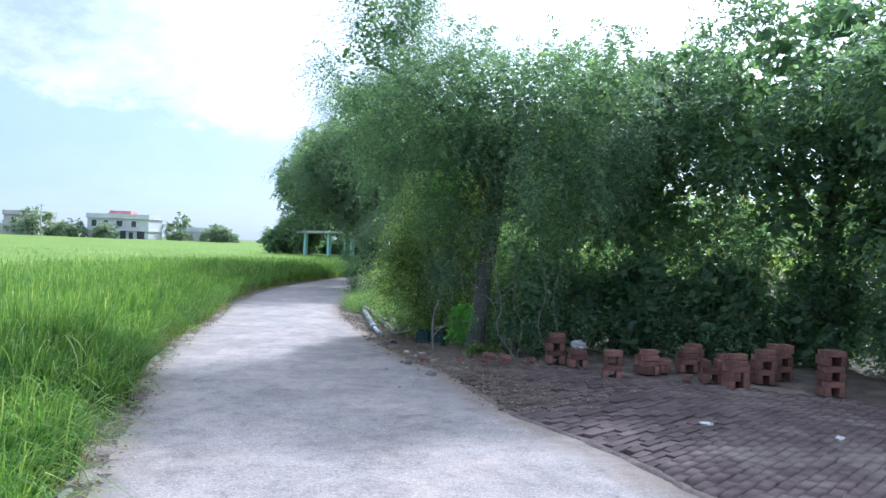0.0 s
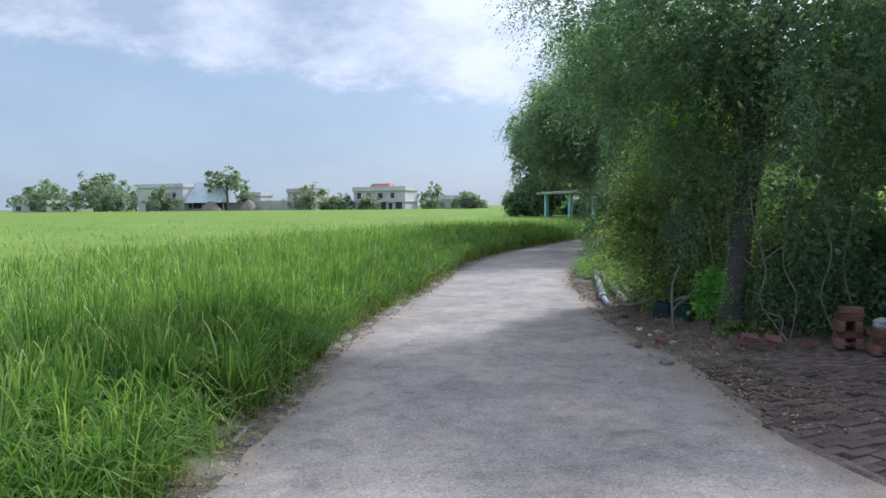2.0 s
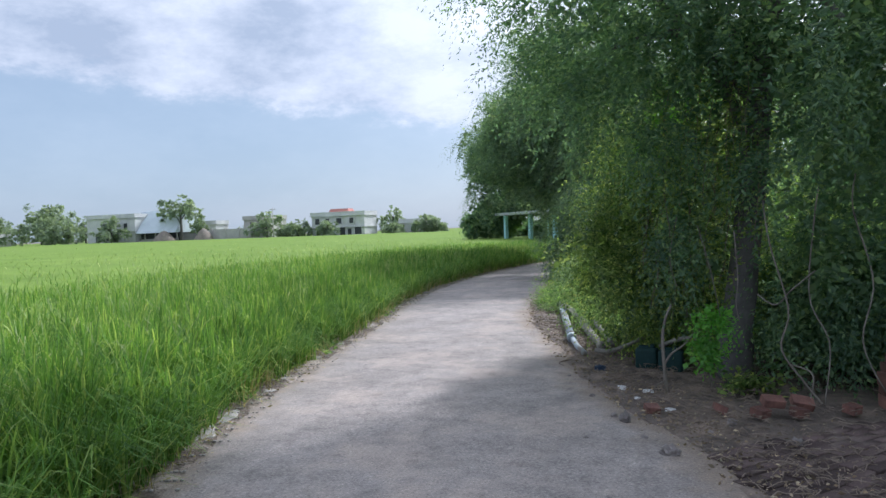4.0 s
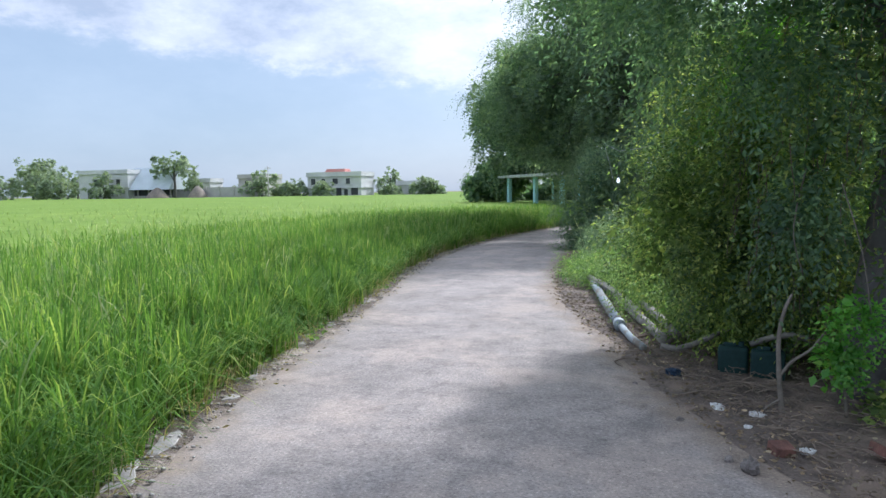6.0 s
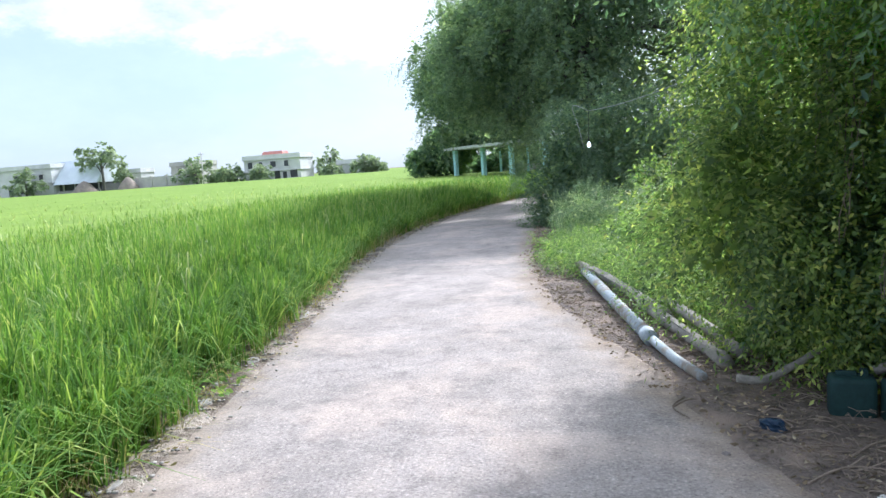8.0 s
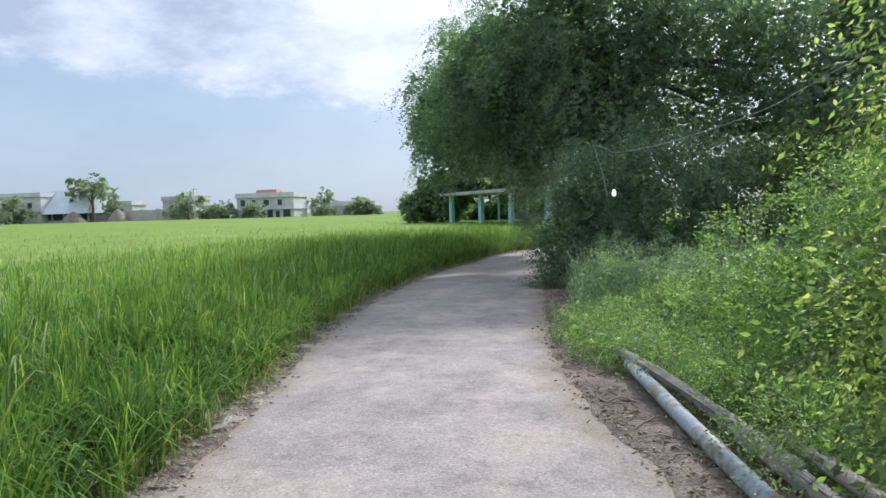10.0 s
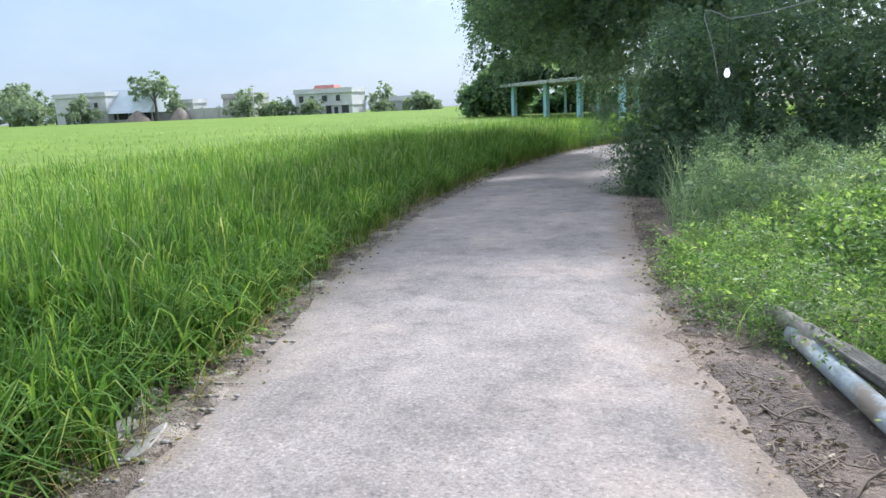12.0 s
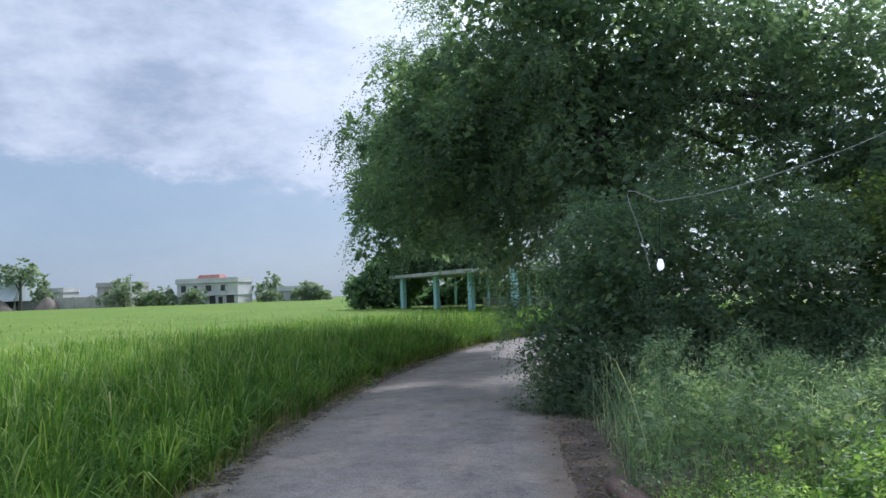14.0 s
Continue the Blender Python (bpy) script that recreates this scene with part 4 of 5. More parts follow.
# ---- far village ----
def house(label, x, y, w, d, h, wall, windows=(), doors=(), storeys=1, cap=None, parapet=True):
    t = thing("house", (x, y, 0), label, "house", "village houses")
    part("wall", box(bmesh.new(), 0, 0, h / 2, w, d, h), wall, t)
    for k in range(storeys):
        part("roof" if k == storeys - 1 else "floor_band", box(bmesh.new(), 0, -0.1, h * (k + 1) / storeys, w + 0.5, d + 0.5, 0.22), wall, t)
    if parapet:
        bm = bmesh.new()
        box(bm, 0, -d / 2 - 0.1, h + 0.5, w + 0.4, 0.2, 0.8)
        box(bm, -w / 2 - 0.1, 0, h + 0.5, 0.2, d, 0.8)
        box(bm, w / 2 + 0.1, 0, h + 0.5, 0.2, d, 0.8)
        part("parapet", bm, wall, t)
    for wx, wz, ww, wh in windows:
        win = part("window", box(bmesh.new(), wx, -d / 2 - 0.02, wz, ww, 0.12, wh), GLASS_AND_SHADE, t)
        bm = bmesh.new()
        for sx, sz, lx, lz in ((0, wh / 2, ww + 0.3, 0.15), (0, -wh / 2, ww + 0.3, 0.15), (-ww / 2, 0, 0.15, wh), (ww / 2, 0, 0.15, wh)):
            box(bm, wx + sx, -d / 2 - 0.1, wz + sz, lx, 0.16, lz)
        part("window_frame", bm, wall, win)
    for dx, dw, dh in doors:
        part("door", box(bmesh.new(), dx, -d / 2 - 0.02, dh / 2, dw, 0.12, dh), GLASS_AND_SHADE, t)
    if cap:
        cx, cw, ch = cap
        bm = bmesh.new()
        box(bm, cx, 0, h + 0.35 + ch / 2, cw, d * 0.6, ch)
        bmesh.ops.scale(bm, vec=(0.82, 0.6, 1), verts=[v for v in bm.verts if v.co.z > h + 0.4 + ch * 0.6], space=Matrix.Translation((-cx, 0, 0)))
        part("roof_room", bm, REDROOF, t, "red tiled roof room")
    return t


house("two-storey pale house with a red roof room", -77.4, 151, 13.6, 6.5, 5.2, PLASTER, [(-5.2, 4.0, 1.3, 1.5), (-2.6, 4.0, 1.1, 1.4), (0.4, 4.0, 1.5, 1.4), (3.6, 4.0, 1.2, 1.4), (-4.0, 1.6, 2.6, 1.4), (5.2, 1.7, 1.9, 1.8)], [(1.2, 1.3, 2.6), (3.0, 0.9, 2.2)], 2, (-0.6, 5.6, 1.3))
house("two-storey white farmhouse with square windows", -143.5, 152, 16, 10, 7.2, PLASTER, [(-2.4, 5.0, 1.5, 1.6), (-0.4, 2.0, 3.0, 1.5), (5.0, 5.0, 1.4, 1.5)], [(-4.6, 1.2, 2.4)], 2)
house("small flat-roofed house with a roof room", -103.8, 158, 8, 7, 5.4, GREYWALL, [(-1.5, 4.2, 1.2, 1.3), (2.0, 4.2, 1.2, 1.3)], [], 2)
house("low white house among the trees", -194.5, 150, 14, 7, 3.4, PLASTER, [(-4, 1.9, 2.6, 1.5), (2, 1.9, 2.6, 1.5)], [(5.0, 1.2, 2.3)])
house("small white house at the field's edge", -61.5, 156, 6, 5, 3.0, PLASTER, [(0.5, 1.6, 1.4, 1.0)], [])
house("small white house at the field's edge", -116.5, 154, 5, 5, 4.6, PLASTER, [(0.3, 1.8, 1.1, 1.2)], [])
bm = bmesh.new()
for sx in (-7.5, 7.5):
    for px, pz in ((-5, 2.9), (0, 8.6), (5, 2.9)):
        bm.verts.new((sx, px, pz))
v = list(bm.verts)
for q in ((0, 3, 4, 1), (1, 4, 5, 2), (0, 1, 2), (3, 5, 4), (0, 2, 5, 3)):
    bm.faces.new([v[k] for k in q])
barn = thing("barn", (-130.5, 152, 0), "barn with a large pale sheet roof and open front", "barn")
part("roof", bm, PLASTER_B, barn, "pale bluish sheet roof")
# solid box, its dark colour stands in for shade under the roof
part("wall", box(bmesh.new(), 0, 1, 1.45, 14.6, 8, 2.88), GLASS_AND_SHADE, barn, "solid dark block in place of the shade inside the front")
for k in range(5):
    part("post", box(bmesh.new(), -6.8 + 3.4 * k, -3.4, 1.45, 0.3, 0.3, 2.88), GREYWALL, barn)
part("panel", box(bmesh.new(), 0, -3.6, 0.7, 14.6, 0.2, 1.4), GREYWALL, barn)
compound = thing("compound_wall", (-104.5, 148, 0), "long plain grey compound wall", "wall")
part("panel", box(bmesh.new(), 0, 0, 1.6, 17, 0.35, 3.2), GREYWALL, compound)
for k in range(5):
    part("pier", box(bmesh.new(), -8 + 4 * k, -0.1, 1.7, 0.5, 0.5, 3.4), GREYWALL, compound)


def cone_stack(x, y, r, h):
    t = thing("straw_stack", (x, y, 0), "domed stack of grey-brown straw", "straw stack", "straw stacks")
    prof = [(1.0, 0), (0.92, 0.25), (0.72, 0.5), (0.45, 0.76), (0.18, 0.94), (0.02, 1.0)]
    a = np.linspace(0, 2 * PI, 18, endpoint=False)
    V = np.array([(r * k * (1 + 0.05 * wave(math.cos(q), math.sin(q), 2.0, z)) * math.cos(q), r * k * math.sin(q), h * z) for k, z in prof for q in a])
    i = np.arange(len(prof) - 1)[:, None] * 18
    j = np.arange(18)[None]
    put_mesh("straw", mesh_of("straw", V, np.stack([i + j, i + (j + 1) % 18, i + 18 + (j + 1) % 18, i + 18 + j], -1).reshape(-1, 4)), HAY, t, smooth=True)


cone_stack(-125.5, 146, 3.0, 3.4)
cone_stack(-113.4, 146, 2.5, 3.6)


def far_tree(x, y, h, w, airy=False, n=200):
    b = h * (0.42 if airy else 0.05)
    k = w / 2
    blobs = [(x - k * 0.4, y, b + (h - b) * 0.38, k * 0.7, k * 0.6, (h - b) * 0.38), (x + k * 0.42, y, b + (h - b) * 0.36, k * 0.68, k * 0.6, (h - b) * 0.36), (x, y, h - (h - b) * 0.36, k * 0.68, k * 0.6, (h - b) * 0.36)]
    tree("pale green tree far across the fields, haze put into its colour" if not airy else "tall open-crowned tree far across the fields", [(x, y, -0.1), (x + 0.1, y, h * 0.3), (x, y, h * 0.6)], 0.03 * h, 0.018 * h, blobs, n, 8, 0.085 * w ** 0.5 * 1.6, LEAF_HAZE, length=0.08 * w, width=0.6, group="far trees", dense=0.7, thick=1.5)


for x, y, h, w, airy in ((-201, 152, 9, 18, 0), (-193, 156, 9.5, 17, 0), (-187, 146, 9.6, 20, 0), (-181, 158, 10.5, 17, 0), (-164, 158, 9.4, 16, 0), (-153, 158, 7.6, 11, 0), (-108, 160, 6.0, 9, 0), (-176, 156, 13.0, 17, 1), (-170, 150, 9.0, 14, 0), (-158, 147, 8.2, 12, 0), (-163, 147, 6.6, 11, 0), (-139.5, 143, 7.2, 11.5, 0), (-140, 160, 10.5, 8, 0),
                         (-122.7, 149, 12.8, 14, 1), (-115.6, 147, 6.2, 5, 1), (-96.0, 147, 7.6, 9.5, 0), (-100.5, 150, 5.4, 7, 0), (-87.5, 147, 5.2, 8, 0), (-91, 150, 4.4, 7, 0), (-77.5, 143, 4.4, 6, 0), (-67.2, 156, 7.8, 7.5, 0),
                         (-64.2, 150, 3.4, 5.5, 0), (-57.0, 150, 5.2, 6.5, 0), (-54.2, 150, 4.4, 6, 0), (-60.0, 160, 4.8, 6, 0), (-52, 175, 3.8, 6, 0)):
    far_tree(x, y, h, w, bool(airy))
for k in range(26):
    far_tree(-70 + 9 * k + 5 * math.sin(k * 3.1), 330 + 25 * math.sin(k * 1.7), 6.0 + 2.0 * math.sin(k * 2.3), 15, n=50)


def pole(x, y, h):
    t = thing("power_pole", (x, y, 0), "slim concrete power pole with a cross arm", "power pole", "power poles")
    V, F = tube([(0, 0, 0), (0, 0, h * 0.5), (0, 0, h)], [0.16, 0.13, 0.1], 6)
    put_mesh("shaft", mesh_of("shaft", V, F), GREYWALL, t)
    part("cross_arm", box(bmesh.new(), 0, 0, h - 0.4, 1.6, 0.1, 0.12), GREYWALL, t)


for x, y, h in ((-91.5, 143, 7.6), (-48, 170, 7.5), (-43, 190, 9.5), (-38, 230, 9)):
    pole(x, y, h)


# ---- plants round the first tree ----
sap = thing("sapling", (1.55, 10.0, 0), "bright green young sapling at the tree's foot", "sapling")
stems(sap, "stem", [([(0.02, 0.05, -0.02), (0.0, 0.02, 0.3), (0.03, 0, 0.62)], 0.012, 0.006), ([(-0.03, 0.0, 0.15), (-0.12, -0.05, 0.3)], 0.006, 0.003)], ROOT, 5)
foliage("leaves", [(0.06, 0.0, 0.66, 0.13, 0.1, 0.07), (-0.04, -0.02, 0.40, 0.09, 0.08, 0.06)], 220, 11, 0.034, LEAF_BRIGHT, sap, length=0.14, droop=0.3, width=0.55, inner=0.2)
herbs = thing("ground_herbs", (1.75, 9.95, 0), "dark leafy herbs on the ground by the trunk", "plant")
foliage("leaves", [(0.05, 0.05, 0.06, 0.16, 0.12, 0.1), (0.36, 0.1, 0.1, 0.2, 0.16, 0.14)], 130, 9, 0.04, LEAF_MID, herbs, length=0.18, width=0.6, inner=0.2)
vines = thing("hanging_vines", (2.2, 9.7, 0), "tangle of pale woody vines hanging beside the trunk", "vine")
stems(vines, "vine", [
    ([(-0.2, -0.0, 1.7), (-0.16, -0.1, 1.33), (-0.03, -0.1, 0.79), (-0.09, -0.1, 0.47), (0.08, -0.1, 0.19), (0.2, -0.12, 0.03)], 0.0061, 0.0088),
    ([(-0.43, -0.1, 1.45), (-0.41, -0.1, 1.04), (-0.43, -0.12, 0.85), (-0.40, -0.1, 0.67)], 0.0048, 0.0027),
    ([(0.25, 0.2, 1.8), (0.2, 0.15, 1.5), (0.15, 0.1, 0.87), (0.28, 0.0, 0.5), (0.22, -0.1, 0.02)], 0.0061, 0.0054),
    ([(0.55, 0.35, 1.9), (0.5, 0.2, 1.6), (0.62, 0.1, 1.0), (0.52, 0.0, 0.5), (0.72, -0.1, 0.02)], 0.0061, 0.0061),
    ([(0.8, 0.5, 1.8), (0.85, 0.3, 1.5), (0.75, 0.2, 0.8), (0.95, 0.1, 0.02)], 0.0054, 0.0054),
    ([(-0.25, 0.1, 0.9), (-0.12, 0.0, 0.82), (0.0, -0.05, 0.95), (0.2, 0.1, 1.1)], 0.0068, 0.0054),
    ([(0.0, 0.1, 0.3), (0.15, 0.0, 0.24), (0.1, -0.15, 0.02)], 0.0082, 0.0068),
    ([(-0.72, 0.2, 1.5), (-0.62, 0.1, 1.1), (-0.55, 0.15, 0.7)], 0.0041, 0.0034),
    ([(-0.9, 0.4, 1.6), (-0.97, 0.35, 1.2), (-0.9, 0.4, 0.9)], 0.0041, 0.0034)], ROOT, 6)
foliage("vine_leaves", [(0.5, 0.6, 1.5, 0.7, 0.3, 1.2), (0.9, 0.7, 0.6, 0.5, 0.3, 0.6), (-0.75, 0.75, 1.5, 0.3, 0.3, 0.7), (0.5, 0.8, 0.4, 0.7, 0.4, 0.45), (0.05, 0.95, 0.4, 0.5, 0.3, 0.4)], 1300, 9, 0.05, LEAF_DARK, vines, length=0.35, droop=0.9, down=0.8)
strands(vines, "vine_strand", [(-1.0 + 0.9 * ((j * 0.618) % 1), 0.35 + 0.5 * ((j * 0.377) % 1), 1.9 + 1.1 * ((j * 0.831) % 1), 0.5 + 0.8 * ((j * 0.271) % 1)) for j in range(26)], 0.046, LEAF_MID, TWIG)
stick = thing("dead_stick", (1.18, 9.96, 0), "pale dead sapling stick standing in the litter", "stick")
stems(stick, "stem", [([(0, 0, -0.02), (-0.02, 0.01, 0.2), (-0.03, 0.02, 0.48), (0.0, 0.05, 0.66), (0.05, 0.08, 0.78)], 0.02, 0.009), ([(-0.02, 0.01, 0.24), (0.05, 0.02, 0.34), (0.16, 0.04, 0.42), (0.24, 0.08, 0.52)], 0.012, 0.007), ([(0.0, 0.0, 0.1), (-0.08, -0.02, 0.05), (-0.12, -0.03, 0.01)], 0.008, 0.005)], ROOT, 7)
branch = thing("fallen_branch", (0.6, 11.3, 0), "crooked grey fallen branch under the hedge", "branch")
stems(branch, "limb", [([(-0.25, -0.12, 0.14), (-0.1, -0.08, 0.12), (0.1, 0.05, 0.18), (0.32, 0.2, 0.27)], 0.026, 0.02), ([(0.45, -0.15, 0.2), (0.7, -0.2, 0.3), (0.95, -0.25, 0.26), (1.2, -0.3, 0.2)], 0.027, 0.022)], LOG, 7)


def can(x, y, turn, w):
    t = thing("jerrycan", (x, y, 0), "dark green plastic jerrycan lying in the litter", "jerrycan", "jerrycans")
    body = part("body", box(bmesh.new(), 0, 0, 0.075, w, 0.16, 0.24, turn, 0.03), GREENBOX, t, smooth=True)
    bm = bmesh.new()
    bmesh.ops.create_cone(bm, cap_ends=True, segments=12, radius1=0.022, radius2=0.022, depth=0.04, matrix=Matrix.Translation((0.06, 0, 0.21)))
    part("cap", bm, GREENBOX, t)
    part("handle", box(bmesh.new(), -0.03, 0, 0.207, 0.1, 0.025, 0.03, turn, 0.008), GREENBOX, t)


can(0.92, 11.08, -0.1, 0.23)
can(1.17, 10.98, -0.05, 0.25)


def crumple(name, x, y, r, h, mat, label, category, seed=0):
    bm = bmesh.new()
    bmesh.ops.create_icosphere(bm, subdivisions=3, radius=1.0)
    for v in bm.verts:
        k = 1 + 0.5 * noise.noise(v.co * 2.2 + Vector((seed, 0, 0))) + 0.2 * noise.noise(v.co * 6 + Vector((0, seed, 0)))
        v.co = Vector((v.co.x * r * k, v.co.y * r * 0.7 * k, max(0.0, (v.co.z + 0.55)) * h * k))
    ob = part(name, bm, mat)
    ob.location = (x, y, -0.005)
    ob.rotation_euler = (0, 0, seed * 1.3)
    return tagged(ob, label, category)


crumple("plastic_bag", 0.47, 10.76, 0.07, 0.035, BLUEBAG, "crumpled dark blue plastic bag on the ground", "bag", 2)
for k, (x, y, r) in enumerate(((1.24, 9.23, 0.05), (0.78, 9.95, 0.06), (1.02, 9.85, 0.05), (0.95, 9.55, 0.035), (4.1, 6.2, 0.06), (5.2, 5.9, 0.05))):
    crumple("litter_scrap", x, y, r, 0.018, WHITE, "crumpled scrap of pale litter on the ground", "litter", k + 3)["group"] = "litter scraps"
for k, (x, y, r) in enumerate(((0.92, 8.83, 0.06), (1.29, 8.08, 0.06), (0.82, 8.95, 0.03), (1.1, 8.4, 0.025), (0.55, 9.6, 0.025), (1.55, 8.6, 0.03), (0.7, 8.3, 0.02), (1.7, 8.9, 0.045), (0.2, 10.4, 0.02), (-0.2, 9.5, 0.015), (1.0, 7.2, 0.02), (2.1, 8.5, 0.04))):
    crumple("stone", x, y, r, r * 0.75, STONE, "small grey-brown stone lying on the lane's edge", "stone", k + 11)["group"] = "loose stones"

# ---- pipes and logs along the verge ----
pipe = thing("drain_pipe", (-0.47, 13.9, 0), "long grey plastic pipe lying along the verge", "pipe")
V, F = tube([(-0.34, 1.50, 0.09), (0.0, 0.0, 0.075), (0.33, -1.42, 0.07)], 0.054, 20)
put_mesh("main_pipe", mesh_of("main_pipe", V, F), PVC, pipe, smooth=True)
V, F = tube([(-0.355, 1.57, 0.09), (-0.335, 1.47, 0.09)], 0.060, 20)
put_mesh("socket", mesh_of("socket", V, F), PVC, pipe, "flared pipe socket")
V, F = tube([(0.32, -1.38, 0.07), (0.35, -1.52, 0.065)], 0.061, 20)
put_mesh("coupling", mesh_of("coupling", V, F), PVC, pipe, smooth=True)
V, F = tube([(0.34, -1.45, 0.06), (0.5, -2.0, 0.05), (0.65, -2.42, 0.05)], 0.034, 16)
put_mesh("thin_pipe", mesh_of("thin_pipe", V, F), PVC, pipe, smooth=True)


def log(pts, r0, r1, label, mat=LOG):
    base = np.array(pts[0]) * np.array([1, 1, 0])
    t = thing("log", tuple(base), label, "log", "logs on the verge")
    stems(t, "stem", [([tuple(np.array(p) - base) for p in pts], r0, r1)], mat, 12, rough=0.09)
    a, b = np.array(pts[0]) - base, np.array(pts[-1]) - base
    for k in range(3):
        o = np.array([0.02 * k - 0.02, 0.0, 0.85 * r0])
        stems(t, "bark_strip", [([tuple(a * 0.8 + b * 0.2 + o), tuple(a * 0.5 + b * 0.5 + o * 1.02), tuple(a * 0.25 + b * 0.75 + o * 0.9)], r0 * 0.22, r1 * 0.15)], mat, 5)


log([(-0.93, 15.75, 0.14), (-0.47, 14.6, 0.12), (0.02, 13.0, 0.10)], 0.05, 0.055, "grey weathered log lying behind the pipe")
log([(-0.18, 13.6, 0.08), (0.12, 12.6, 0.07), (0.36, 11.75, 0.06)], 0.052, 0.05, "split grey log with loose bark")
log([(0.02, 13.4, 0.16), (0.28, 12.5, 0.14), (0.46, 11.85, 0.10)], 0.04, 0.045, "thin split log on top of another")
REDLOG = surf("reddish_bark", (0.14, 0.10, 0.085), (0.26, 0.185, 0.15), 7.0, 50.0, 0.95, 0.8, 0.012)
log([(-1.72, 18.65, 0.10), (-1.55, 18.1, 0.09), (-1.3, 17.5, 0.07)], 0.065, 0.06, "reddish-brown bark log at the verge", REDLOG)

# ---- bulb on its wire ----
lamp = thing("hanging_bulb", (-1.08, 20.96, 1.66), "white bulb hanging from a wire in front of the bush", "light bulb")
prof = [(0.002, -0.055), (0.018, -0.052), (0.031, -0.036), (0.036, -0.012), (0.033, 0.012), (0.024, 0.036), (0.017, 0.055), (0.015, 0.062)]
a = np.linspace(0, 2 * PI, 20, endpoint=False)
V = np.array([(r * math.cos(q), r * math.sin(q), z) for r, z in prof for q in a])
i, j = np.arange(len(prof) - 1)[:, None] * 20, np.arange(20)[None]
GLOW = nodes_of("lit_bulb")[0]
GLOW.node_tree.nodes["Principled BSDF"].inputs["Base Color"].default_value = (0.8, 0.82, 0.85, 1)
GLOW.node_tree.nodes["Principled BSDF"].inputs["Emission Color"].default_value = (0.9, 0.95, 1, 1)
GLOW.node_tree.nodes["Principled BSDF"].inputs["Emission Strength"].default_value = 0.9
put_mesh("glass", mesh_of("glass", V, np.stack([i + j, i + (j + 1) % 20, i + 20 + (j + 1) % 20, i + 20 + j], -1).reshape(-1, 4)), GLOW, lamp, "white glass", smooth=True)
V, F = tube([(0, 0, 0.058), (0, 0, 0.12)], 0.018, 12)
put_mesh("holder", mesh_of("holder", V, F), LAMPBASE, lamp, smooth=True)
V, F = tube(curve_pts([(0, 0, 0.12), (0.01, 0.01, 0.35), (0.02, 0.04, 0.64)], 8), 0.004, 6)
put_mesh("cord", mesh_of("cord", V, F), LAMPBASE, lamp)
wire = thing("overhead_wire", (-1.06, 21.0, 2.3), "grey service wire slung across the bushes", "wire")
V, F = tube(curve_pts([(0, 0, 0), (0.65, 0.26, 0.11), (1.55, 0.62, 0.37), (2.45, 0.98, 0.70), (3.36, 1.35, 1.19), (9, 3.6, 4.3)], 28), 0.006, 6)
put_mesh("strand", mesh_of("strand", V, F), CABLE, wire)
V, F = tube(curve_pts([(0, 0, 0), (-0.3, 0.0, 0.12), (-0.2, -0.02, -0.3), (-0.12, -0.03, -0.7)], 14), 0.005, 6)
put_mesh("tail", mesh_of("tail", V, F), CABLE, wire)


